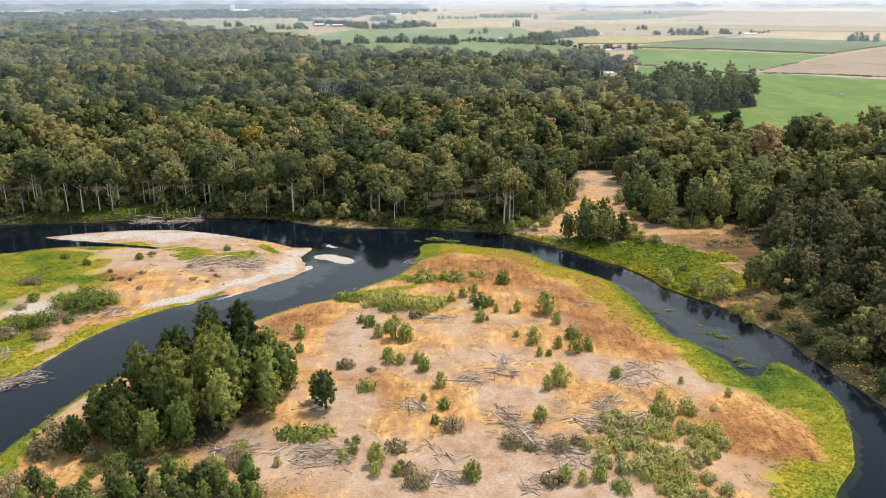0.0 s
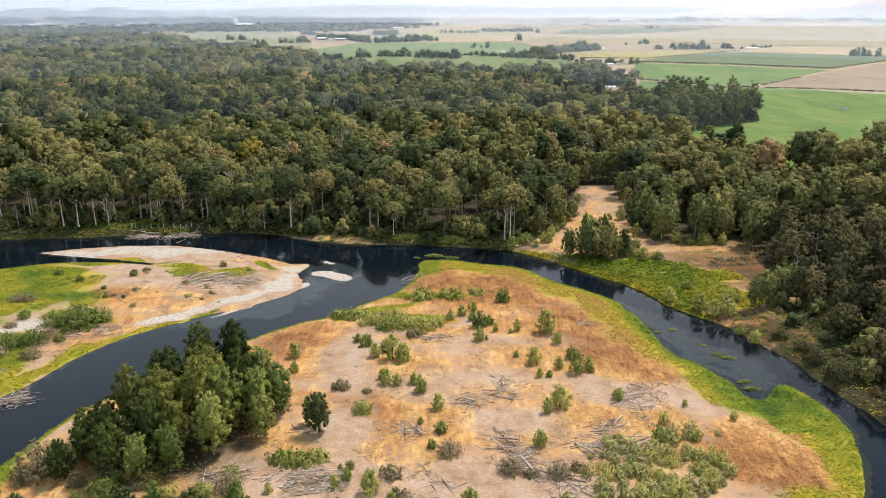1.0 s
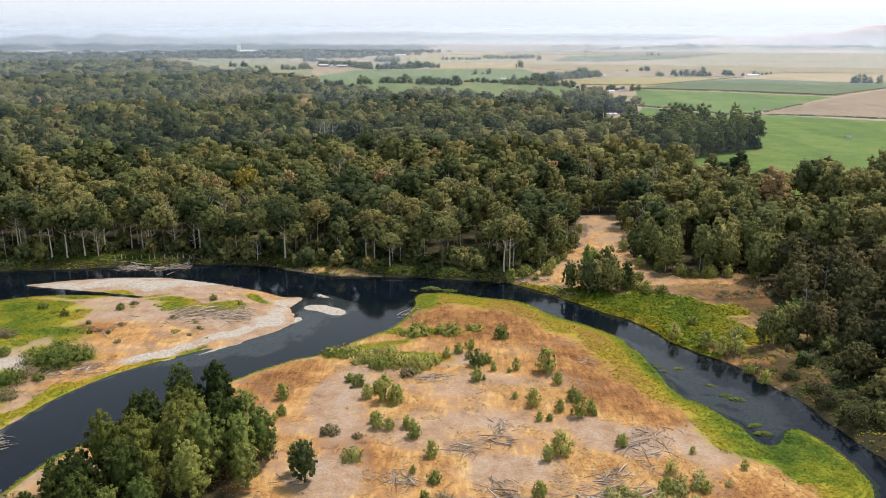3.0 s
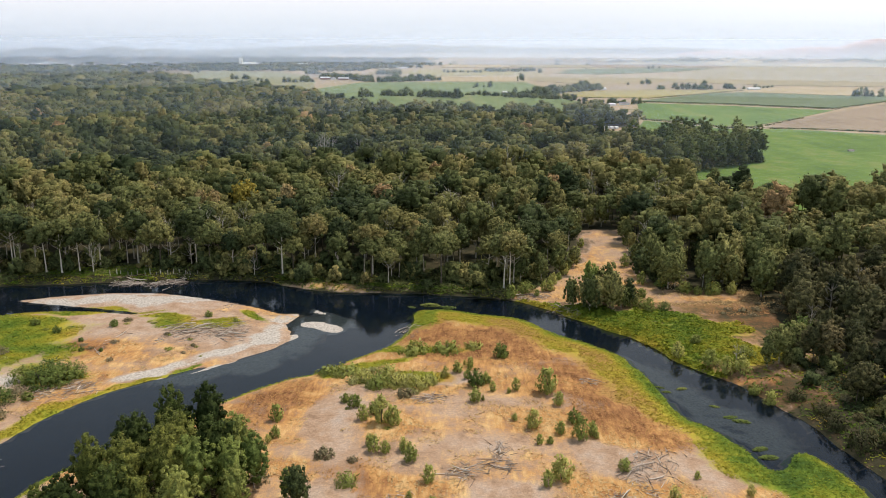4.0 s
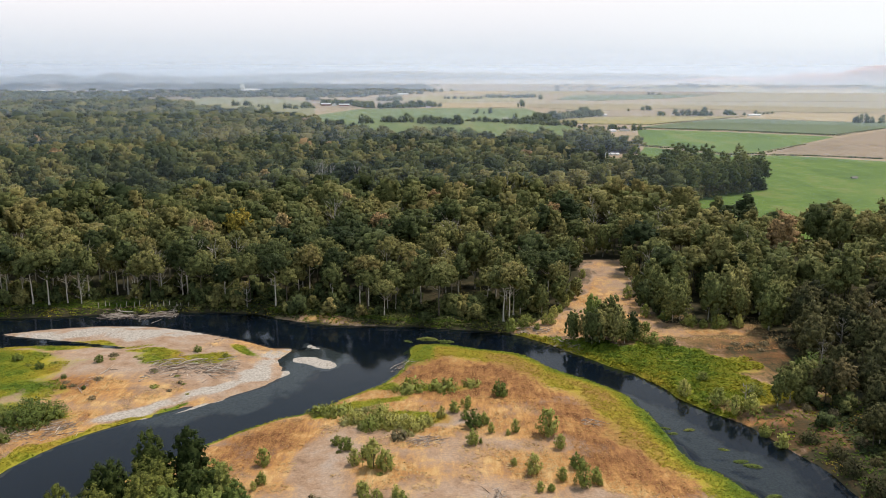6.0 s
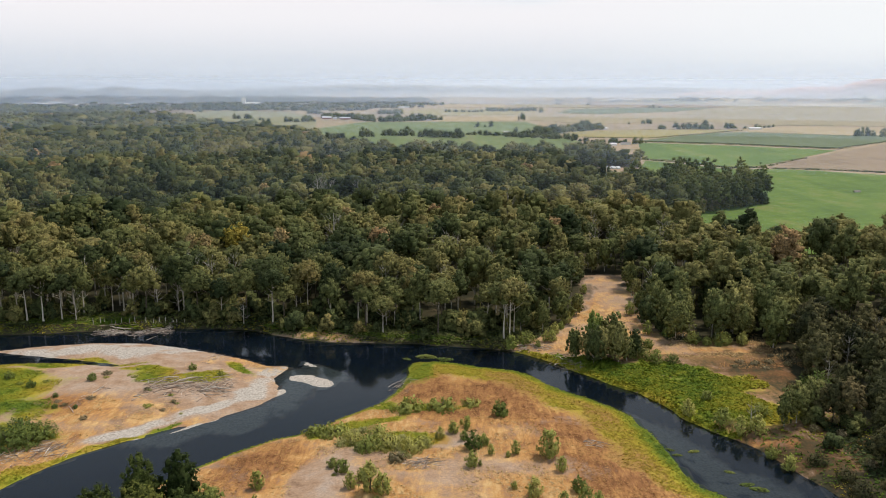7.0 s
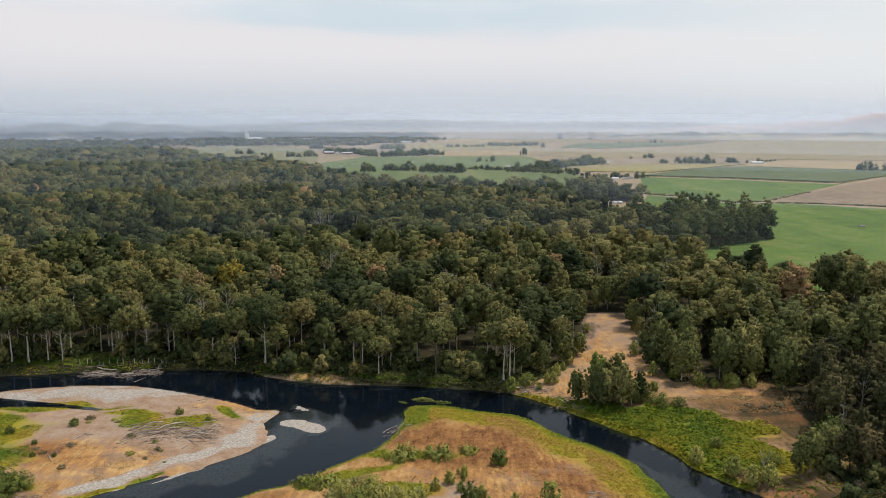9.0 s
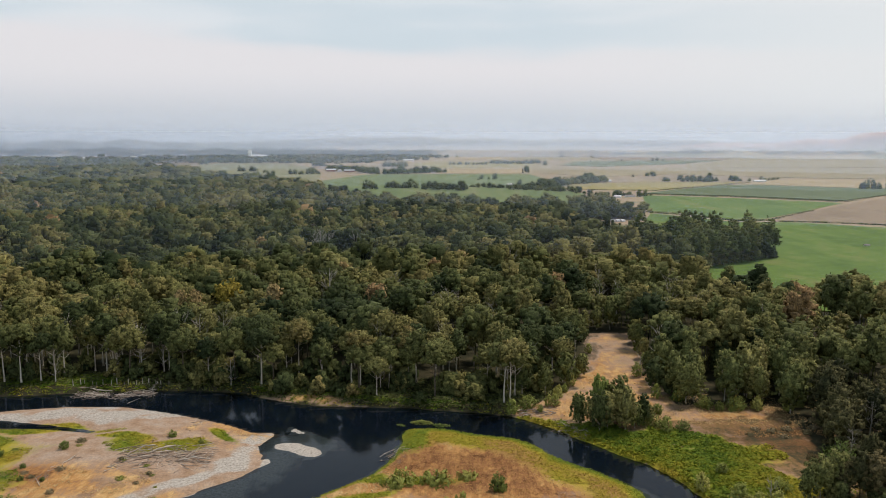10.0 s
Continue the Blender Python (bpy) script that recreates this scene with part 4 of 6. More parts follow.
bx, by = scatter(-430, 420, 60, 690, 11.3, tg, FOREST)
keep = in_view(bx, by, 14) & ((by > 345) | (bx > 190) | (bx < -260)) & (land(bx, by)[1] > 4) & ~((bx > 150) & (by > 540))
keep &= value_noise(bx, by, 45, 77, 2) > -0.36
bx, by = np.concatenate([bx[keep], left_over[0]]), np.concatenate([by[keep], left_over[1]])
near = by < 440
woodland("woodland", bx[near], by[near], land(bx[near], by[near])[0], tg, (14, 24), 6.2, 38, 190, 0.62, "dense mixed green cottonwood woodland beyond the river", True, 16)
woodland("woodland", bx[~near], by[~near], land(bx[~near], by[~near])[0], tg, (14, 24), 6.6, 22, 90, 0.78, "dense mixed green cottonwood woodland further from the river", True, 16)
bx, by = scatter(150, 245, 540, 655, 8.5, tg, FOREST)
woodland("grove", bx, by, land(bx, by)[0], tg, (21, 28), 6.0, 40, 170, 0.8, "tall dark grove reaching out into the green meadow", True, 8, 0.2, mat_grove)
bx, by = scatter(146, 248, 540, 655, 6.5, tg, FOREST)
woodland("grove_undergrowth", bx, by, land(bx, by)[0], tg, (5, 11), 3.4, 14, 50, 0.7, "dark scrubby undergrowth below the grove", False, 6, 0.05)
bx, by = scatter(-900, 420, 690, 1150, 12.0, tg, FOREST)
keep = in_view(bx, by, 20) & (value_noise(bx, by, 60, 78, 2) > -0.27)
woodland("distant_woodland", bx[keep], by[keep], 2.0 + 0 * bx[keep], tg, (13, 24), 6.6, 11, 18, 1.15, "dense green woodland canopy stretching to the fields", False, 14, 0.2)
bx, by = scatter(-2300, 200, 1150, 3000, 16.0, tg, FOREST)
keep = in_view(bx, by, 40) & (value_noise(bx, by, 260, 5, 2) + np.clip((2300 - by) / 2500, 0, 0.6) > -0.10)
woodland("far_woodland", bx[keep], by[keep], 2.0 + 0 * bx[keep], tg, (13, 21), 8.0, 3, 2, 2.2, "hazy dark green far woodland canopy", False, 10)

# ---------------------------------------------------------------- farmland, far trees, buildings, hills
def slab(name, corners, z, thick, material, label, category="field"):
    """A low even crop or stubble cover over a many-sided plot."""
    bm = bmesh.new()
    f = bm.faces.new([bm.verts.new((x, y, z + float(np.clip((math.hypot(x, y) - 3300) / 1500, 0, 1)) ** 2 * 45)) for x, y in corners])
    if f.normal.z < 0:
        f.normal_flip()
    r = bmesh.ops.extrude_face_region(bm, geom=[f])
    bmesh.ops.translate(bm, vec=(0, 0, thick), verts=[v for v in r["geom"] if isinstance(v, bmesh.types.BMVert)])
    bmesh.ops.recalc_face_normals(bm, faces=bm.faces)
    me = bpy.data.meshes.new(name)
    bm.to_mesh(me)
    bm.free()
    me.materials.append(material)
    return tagged(new(name, me), label, category, "farm fields", "structure")


mat_meadow = field_material("green_meadow", (0.066, 0.138, 0.010), (0.118, 0.205, 0.018), 20, 0.035, (0.185, 0.215, 0.046))
mat_crop = field_material("dark_green_crop", (0.075, 0.11, 0.035), (0.12, 0.16, 0.06), -18, 0.2)
mat_stubble = field_material("tan_stubble", (0.33, 0.25, 0.125), (0.46, 0.36, 0.20), -18, 0.1)
mat_fallow = field_material("brown_fallow", (0.21, 0.15, 0.09), (0.32, 0.235, 0.15), 40, 0.1)
mat_ripe = field_material("yellow_green_crop", (0.25, 0.225, 0.065), (0.37, 0.31, 0.11), -12, 0.1)
mat_grazed = field_material("grazed_pasture", (0.095, 0.150, 0.030), (0.160, 0.215, 0.055), 10, 0.05, (0.23, 0.23, 0.09))
mat_pasture = field_material("pale_pasture", (0.15, 0.18, 0.07), (0.28, 0.26, 0.12), 0, 0.06)

mat_haze_tan = field_material("tan_grain", (0.25, 0.21, 0.105), (0.36, 0.295, 0.16), -12, 0.05)

mat_lot = field_material("trodden_earth", (0.24, 0.18, 0.12), (0.36, 0.29, 0.20), 30, 0.05)
PLOTS = (
    (mat_meadow, 0.35, "bright green mown meadow beside the wood", [(228, 956), (257, 922), (293, 861), (324, 866), (357, 860), (427, 808), (520, 780), (760, 760), (760, 400), (228, 425), (152, 440), (153, 516), (190, 644), (170, 690), (150, 760), (190, 830)]),
    (mat_meadow, 0.25, "green meadow with thin dry patches", [(289, 1262), (409, 1203), (523, 1122), (430, 1009), (333, 897), (301, 892), (267, 965), (233, 993)]),
    (mat_fallow, 0.2, "brown ploughed fallow field", [(334, 878), (410, 976), (530, 1113), (664, 1255), (889, 1440), (1200, 1380), (800, 790), (530, 792), (441, 834), (381, 864)]),
    (mat_crop, 1.1, "dark green row crop field with a straight edge", [(299, 1296), (363, 1378), (479, 1510), (546, 1545), (693, 1441), (868, 1441), (810, 1411), (680, 1295), (540, 1158), (420, 1247)]),
    (mat_ripe, 0.5, "yellow green ripening crop field", [(186, 1422), (231, 1563), (372, 1625), (572, 1633), (487, 1549), (333, 1380), (243, 1394)]),
    (mat_lot, 0.2, "grey brown bare strip beside a farm", [(252, 1711), (316, 1810), (513, 1950), (692, 1893), (643, 1763), (576, 1656), (377, 1644), (236, 1603)]),
    (mat_stubble, 0.3, "pale tan harvested stubble field", [(588, 1659), (727, 1764), (892, 1695), (1200, 1640), (1100, 1450), (905, 1450), (701, 1464), (563, 1566)]),
    (mat_haze_tan, 0.35, "wide yellowish crop field on the plain", [(199, 2077), (220, 2393), (538, 2351), (1009, 2447), (1514, 2406), (1250, 1720), (942, 1791), (754, 1824), (529, 2011), (325, 1860)]),
    (mat_crop, 0.9, "narrow dark green crop strip on the plain", [(343, 2646), (454, 3080), (702, 3240), (1050, 3280), (772, 2829), (459, 2545)]),
    (mat_stubble, 0.25, "pale tan grain field on the plain", [(-149, 2078), (-25, 2346), (218, 2463), (308, 2513), (190, 2080), (182, 2048), (7, 2013)]),
    (mat_grazed, 0.25, "green pasture strip behind the woodland", [(-267, 1639), (-206, 1944), (-7, 1977), (183, 1979), (192, 1809), (217, 1544), (177, 1420), (205, 1292), (190, 1100), (56, 1000), (-60, 1060), (-140, 1140), (-225, 1440)]),
    (mat_pasture, 0.3, "pale green pasture beyond the wood", [(-640, 2050), (-838, 2691), (-727, 2793), (-548, 2684), (-444, 2471), (-328, 2034), (-275, 1700), (-290, 1500), (-389, 1640), (-500, 1720)]),
    (mat_lot, 0.2, "trodden ground around farm sheds", [(-438, 2491), (-174, 2631), (-154, 2112), (-213, 1990), (-318, 2041)]),
    (mat_ripe, 0.3, "dull yellow plot on the plain", [(-172, 2697), (-77, 3060), (132, 3000), (315, 2656), (222, 2520), (-26, 2396)]),
    (mat_haze_tan, 0.4, "broad pale grain field towards the horizon", [(1060, 3300), (1295, 3500), (2100, 3380), (1540, 2501), (1040, 2521), (689, 2497), (800, 2810)]),
)
for i, (mat, thick, label, corners) in enumerate(PLOTS):
    slab("field", corners, 1.7 if i == 0 else 1.93 + 0.013 * i, thick + (0.3 if i == 0 else 0), mat, label)

hg = np.random.default_rng(23)
# a patchwork of plots on the far plain
for j, (y0, y1) in enumerate(((2480, 2700), (2720, 2990), (3010, 3300), (3320, 3700), (3720, 4200))):
    x = -300 + 90 * j
    while x < 2700:
        w = hg.uniform(160, 420)
        if not (x < 1560 and y0 < 3300):
            slab("field", [(x, y0), (x + w - 14, y0 + 8), (x + w - 10, y1), (x + 4, y1 - 6)], 1.9 + 0.02 * j, 1.1 if j > 2 else 0.4,
                 (mat_stubble, mat_haze_tan, mat_fallow, mat_stubble, mat_pasture, mat_haze_tan)[int(hg.integers(6))], "distant plot of farmland on the hazy plain")
        x += w
# low hedges and ditches along the field edges
hedge = [[], []]
for x0, y0, x1, y1, k in ((297, 1280, 420, 1226, 70), (420, 1226, 535, 1140, 70), (535, 1140, 680, 1290, 20), (230, 974, 264, 942, 40), (264, 942, 298, 876, 50), (298, 876, 332, 884, 36),
                          (332, 884, 430, 1000, 24), (340, 872, 381, 865, 26), (381, 865, 441, 832, 40), (441, 832, 560, 786, 50), (186, 1428, 243, 1386, 24), (243, 1386, 335, 1374, 40), (335, 1374, 479, 1520, 46),
                          (479, 1520, 590, 1640, 30), (380, 1634, 570, 1642, 16), (560, 1558, 700, 1452, 12), (646, 1459, 701, 1460, 10), (530, 2008, 754, 1826, 30), (754, 1826, 940, 1795, 30),
                          (700, 1800, 1100, 2200, 26), (343, 2640, 459, 2540, 20), (459, 2540, 772, 2826, 30), (772, 2826, 1060, 3300, 26), (200, 2072, 325, 1858, 20), (-25, 2370, 220, 2490, 20), (183, 1990, 0, 2000, 14)):
    k *= 2
    f = hg.uniform(0, 1, k)
    hedge[0].append(x0 + (x1 - x0) * f + hg.normal(0, 1.2, k))
    hedge[1].append(y0 + (y1 - y0) * f + hg.normal(0, 1.2, k))
hx, hy = np.concatenate(hedge[0]), np.concatenate(hedge[1])
woodland("field_hedge", hx, hy, 2.0 + 0 * hx, hg, (0.5, 1.1), 1.1, 1, 2, 0.6, "low ragged hedge along field edges", False, 5)
far_kinds = [tree_kind(hg, hg.uniform(11, 14), hg.uniform(5.6, 8.0), 0.02, 16, 36, 1.0, mat_leaf_dark, mat_bark_dark, "bush",
                       "dark green broad farm tree standing among fields", "tree", 0.5, 3, "farm_tree") for _ in range(4)]
for e in far_kinds:
    e["group"] = "farm trees"


def far_tree(x, y, s=1.0):
    ob = copy_thing(far_kinds[int(hg.integers(4))], pose(x, y, 1.9, 0, 0, hg.uniform(0, 360)))
    ob.scale = (s * 0.86, s * 0.86, s * hg.uniform(0.74, 0.98))


# single trees and small groups in the fields
for x, y, s in ((180, 2043, 1.7), (292, 2645, 1.5), (60, 1733, 1.0), (88, 1733, 1.15), (53, 1709, 0.5), (75, 1733, 0.5), (247, 1242, 1.25), (265, 1242, 0.75), (277, 1232, 0.85), (288, 1242, 0.95),
                (405, 1864, 0.6), (440, 1880, 0.95), (452, 1888, 1.15), (460, 1893, 1.0), (427, 1668, 1.0), (433, 1672, 0.8), (567, 1692, 1.25), (574, 1690, 1.15), (585, 1692, 0.5), (596, 1670, 0.65),
                (619, 1672, 0.9), (628, 1674, 0.7), (643, 1715, 0.6), (655, 1722, 0.55), (672, 1740, 0.5), (516, 1669, 1.6), (700, 1427, 1.2), (708, 1428, 1.3), (719, 1428, 1.3), (727, 1424, 1.0), (737, 1412, 1.2),
                (-549, 2104, 1.3), (-538, 2100, 1.0), (-517, 2104, 1.4), (-508, 2100, 1.1), (-468, 2036, 0.9), (-426, 1942, 0.9), (-440, 1950, 0.8), (-385, 1942, 1.1), (-374, 1944, 1.3), (-360, 1943, 1.0),
                (-344, 1973, 1.7), (-336, 1976, 1.5), (-323, 1974, 0.8), (-145, 1388, 1.3), (-136, 1390, 1.35), (-128, 1386, 1.0), (-110, 1419, 1.2), (-101, 1419, 1.35), (-93, 1421, 1.1), (-82, 1419, 1.1),
                (-72, 1419, 1.4), (-63, 1420, 1.2), (-200, 1250, 1.1), (-210, 1262, 1.2), (122, 1506, 1.1), (112, 1400, 1.0), (-66, 3640, 2.0), (-40, 3650, 1.2), (768, 3190, 1.3), (790, 3210, 1.4), (820, 3230, 1.1),
                (640, 3150, 0.8), (505, 3050, 0.7), (-799, 2634, 1.5), (-825, 2660, 1.0), (171, 637, 0.8)):
    far_tree(x, y, s)
# rows and groves: ends, depth, number and size
for x0, y0, x1, y1, deep, k, s in ((130, 2760, 295, 2860, 26, 30, 1.35), (157, 1471, 291, 1640, 22, 46, 1.35), (140, 1440, 190, 1500, 12, 10, 1.0), (456, 1668, 530, 1669, 8, 18, 1.0), (643, 1715, 690, 1760, 8, 8, 0.45),
                                   (-50, 1388, 20, 1362, 12, 22, 1.15), (38, 1452, 139, 1400, 14, 22, 0.7), (100, 1400, 200, 1340, 18, 16, 0.8), (-11, 2699, 100, 2700, 14, 14, 0.9), (-436, 2531, -398, 2531, 14, 9, 1.4),
                                   (-334, 2190, -228, 2140, 16, 30, 1.35), (-230, 2060, -190, 1990, 12, 16, 1.5), (-162, 1975, -36, 2074, 14, 34, 1.35), (-215, 2500, -152, 2490, 16, 14, 1.5), (-60, 2100, -20, 2080, 8, 8, 1.0),
                                   (139, 1390, 200, 1330, 14, 12, 0.9), (190, 1085, 205, 1000, 10, 8, 0.9), (252, 1250, 298, 1252, 3, 8, 0.4), (190, 1300, 245, 1262, 10, 8, 0.5), (126, 892, 212, 912, 6, 16, 0.95), (152, 700, 190, 655, 6, 8, 0.9)):
    if k < 16:
        for i in range(k):
            f = (i + hg.uniform(-0.5, 0.5)) / max(1, k - 1)
            far_tree(x0 + (x1 - x0) * f + hg.uniform(-4, 4), y0 + (y1 - y0) * f + hg.uniform(-deep, deep), s * hg.uniform(0.7, 1.2))
    else:
        f = (np.arange(k) + hg.uniform(-0.5, 0.5, k)) / (k - 1)
        fx, fy = x0 + (x1 - x0) * f + hg.uniform(-4, 4, k), y0 + (y1 - y0) * f + hg.uniform(-deep, deep, k)
        woodland("farm_grove", fx, fy, 1.9 + 0 * fx, hg, (9 * s, 13.5 * s), 6.2 * s, 14, 26, 1.1, "dark green row of broad trees among fields", False, 5, 0.06, mat_grove)

# belts of trees and scrub towards the horizon
belt = [[], []]
for x0, y0, x1, y1, k, w in ((-2300, 3300, -1000, 2900, 500, 130), (-2200, 3600, 0, 3700, 420, 130), (-2600, 3950, -100, 4150, 360, 120), (300, 3950, 2300, 4050, 90, 120),
                             (-1040, 2990, -330, 2990, 420, 90), (-1080, 3300, -190, 3330, 520, 110), (-1300, 3620, -210, 3650, 420, 120), (-900, 4000, -150, 4000, 120, 100),
                             (1500, 3900, 2100, 3700, 30, 40), (700, 3900, 1300, 3960, 26, 40)):
    f = hg.uniform(0, 1, k)
    belt[0].append(x0 + (x1 - x0) * f + hg.normal(0, w, k) * 0.4)
    belt[1].append(y0 + (y1 - y0) * f + hg.normal(0, w, k))
hx, hy = np.concatenate(belt[0]), np.concatenate(belt[1])
woodland("far_tree_belt", hx, hy, 2.0 + np.clip((np.hypot(hx, hy) - 3300) / 1500, 0, 1) ** 2 * 45, hg, (10, 16), 9.0, 2, 0, 3.0, "hazy belts of trees far across the plain", False, 8)


def far_house(x, y, w, d, h, turn, wall_mat, roof_mat, label):
    """A plain gabled farm or town building: walls and a pitched roof with eaves."""
    e = holder("farm_building", label, "building", "far buildings")
    z = 1.9 + float(np.clip((math.hypot(x, y) - 3300) / 1500, 0, 1)) ** 2 * 45
    for name, prof, mat, ext in (("wall", [(-d / 2, -1), (d / 2, -1), (d / 2, h * 0.65), (0, h), (-d / 2, h * 0.65)], wall_mat, 0.0),
                                 ("roof", [(-d / 2 - 0.5, h * 0.62), (0, h + 0.05), (d / 2 + 0.5, h * 0.62), (d / 2 + 0.5, h * 0.66), (0, h + 0.4), (-d / 2 - 0.5, h * 0.66)], roof_mat, 0.6)):
        bm = bmesh.new()
        ends = [[bm.verts.new((sx * (w / 2 + ext), py_, pz)) for py_, pz in prof] for sx in (-1, 1)]
        bm.faces.new(ends[0]), bm.faces.new(ends[1])
        for i in range(len(prof)):
            j = (i + 1) % len(prof)
            bm.faces.new((ends[0][i], ends[0][j], ends[1][j], ends[1][i]))
        bmesh.ops.recalc_face_normals(bm, faces=bm.faces)
        me = bpy.data.meshes.new(name)
        bm.to_mesh(me)
        bm.free()
        me.materials.append(mat)
        part(name, me, e)
    e.matrix_basis = pose(x, y, z, 0, 0, turn)


for x, y, w, d, h, t, wm, rm, lab in ((-316, 2120, 24, 12, 7, 10, mat_rust_wall, mat_white, "farm shed with pale roof beside trees"), (-294, 2118, 14, 10, 6, 95, mat_white, mat_white, "small white farmhouse beside dark trees"),
                                     (-266, 2100, 26, 10, 6, 5, mat_rust_wall, mat_white, "low farm shed with pale roof"), (305, 1640, 14, 10, 5, 30, mat_white, mat_white, "white farm outbuilding with low roof"),
                                     (610, 1655, 24, 8, 4.5, 5, mat_white, mat_white, "long white farm shed among trees"), (822, 4010, 120, 30, 11, 4, mat_white, mat_white, "long white shed on the plain"),
                                     (333, 679, 4.2, 1.9, 1.6, 10, mat_white, mat_roof, "small white trailer standing on the meadow"), (240, 1206, 9, 6, 3.5, 10, mat_white, mat_white, "low pale shed behind a round tree"),
                                     (262, 1226, 14, 6, 3, 5, mat_white, mat_roof, "low pale shed at the field edge"), (168, 868, 3.0, 6, 2.2, 20, mat_white, mat_white, "white caravan parked on bare ground"),
                                     (173, 868, 3.0, 6, 2.2, 20, mat_white, mat_white, "white caravan parked on bare ground"), (178, 868, 3.0, 6, 2.2, 20, mat_white, mat_white, "white caravan parked on bare ground"),
                                     (105, 1500, 10, 7, 4, 10, mat_white, mat_white, "small white shed by a hedge"), (-50, 2030, 12, 6, 4, 0, mat_white, mat_roof, "small white shed in the pasture"),
                                     (-180, 3190, 40, 12, 6, 0, mat_white, mat_white, "pale long shed before the far wood")):
    far_house(x, y, w, d, h, t, wm, rm, lab)
mat_town = plain_material("white_town_walls", (0.80, 0.80, 0.78), (0.92, 0.92, 0.90), 0.2, 0.5)
for i in range(110):
    f = hg.random()
    x0, x1, y0, y1 = ((-1880, -1240, 3060, 3300), (-1700, -1000, 3300, 3600), (-960, -560, 3420, 3560))[(i % 9 > 3) + (i % 9 > 6)]
    far_house(x0 + (x1 - x0) * f, hg.uniform(y0, y1), hg.uniform(12, 34) * (1.6 if i % 11 == 0 else 1), hg.uniform(9, 16), hg.uniform(8, 13), hg.uniform(-25, 25), mat_town,
              mat_town if i % 3 else mat_roof, "pale building of the distant town")
far_house(-872, 3470, 14, 14, 34, 0, mat_town, mat_town, "tall white grain elevator in the town")
far_house(-840, 3480, 60, 18, 15, 0, mat_town, mat_town, "long white warehouse beside the grain elevator")


def hill_range(az0, az1, dist, peaks, depth, material, label):
    """A low ridge far off; peaks are (share of the way along, height, share of width)."""
    n, m = 90, 8
    az = np.radians(np.linspace(az0, az1, n))
    f = np.linspace(0, 1, n)
    top = np.maximum.reduce([h * np.exp(-((f - p) / w) ** 2) for p, h, w in peaks])
    top = top * (1 + 0.25 * value_noise(f * 1000, 0 * f + dist, 60, 3, 3)) * np.clip(np.minimum(f, 1 - f) * 8, 0, 1)
    vs = []
    for j in range(m):
        g = j / (m - 1)
        r = dist + depth * (g - 0.5)
        z = 25 + top * math.sin(math.pi * min(1.0, 0.08 + g * 0.84)) ** 0.8 + value_noise(az * 900, 0 * az + j * 40, 40, 9, 2) * 8
        vs.append(np.column_stack([np.sin(az) * r, np.cos(az) * r, z if 0 < j < m - 1 else 0 * z]))
    q = np.arange(n * m).reshape(m, n)
    faces = np.stack([q[:-1, :-1], q[:-1, 1:], q[1:, 1:], q[1:, :-1]], -1).reshape(-1, 4)
    return tagged(new("backdrop_hills", mesh_from_arrays("backdrop_hills", np.vstack(vs), faces, material, True)), label, "hills", kind="structure")


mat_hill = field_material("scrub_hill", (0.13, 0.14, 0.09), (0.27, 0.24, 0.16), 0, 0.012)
# back hills: base colour lightened so the ridge fades as if behind haze
mat_hill_hazed = field_material("haze_paled_hill", (0.38, 0.37, 0.34), (0.50, 0.48, 0.43), 0, 0.012)
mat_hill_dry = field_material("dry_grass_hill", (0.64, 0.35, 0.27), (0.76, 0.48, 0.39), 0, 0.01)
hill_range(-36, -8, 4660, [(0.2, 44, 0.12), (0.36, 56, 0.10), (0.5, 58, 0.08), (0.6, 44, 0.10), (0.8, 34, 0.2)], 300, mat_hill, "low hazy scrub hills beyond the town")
hill_range(-38, 40, 4880, [(0.1, 40, 0.3), (0.45, 68, 0.25), (0.62, 66, 0.2), (0.85, 50, 0.2)], 100, mat_hill_hazed, "faint blue hills along the horizon")
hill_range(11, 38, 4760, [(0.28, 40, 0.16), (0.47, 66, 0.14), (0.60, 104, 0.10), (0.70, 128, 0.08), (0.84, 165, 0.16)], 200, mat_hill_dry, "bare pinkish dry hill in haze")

# added upright sheets at stepped distances; their tint imitates air haze
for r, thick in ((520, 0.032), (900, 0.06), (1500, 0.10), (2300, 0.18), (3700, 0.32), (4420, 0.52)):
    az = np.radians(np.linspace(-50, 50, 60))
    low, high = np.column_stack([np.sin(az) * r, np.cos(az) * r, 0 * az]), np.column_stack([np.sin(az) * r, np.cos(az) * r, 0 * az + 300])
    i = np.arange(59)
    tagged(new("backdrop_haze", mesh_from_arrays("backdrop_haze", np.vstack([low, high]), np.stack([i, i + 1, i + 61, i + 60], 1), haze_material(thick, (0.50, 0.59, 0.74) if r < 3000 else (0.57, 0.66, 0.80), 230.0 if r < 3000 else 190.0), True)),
           "curved see-through sheet standing in for pale haze over the plain", "haze", kind="structure")

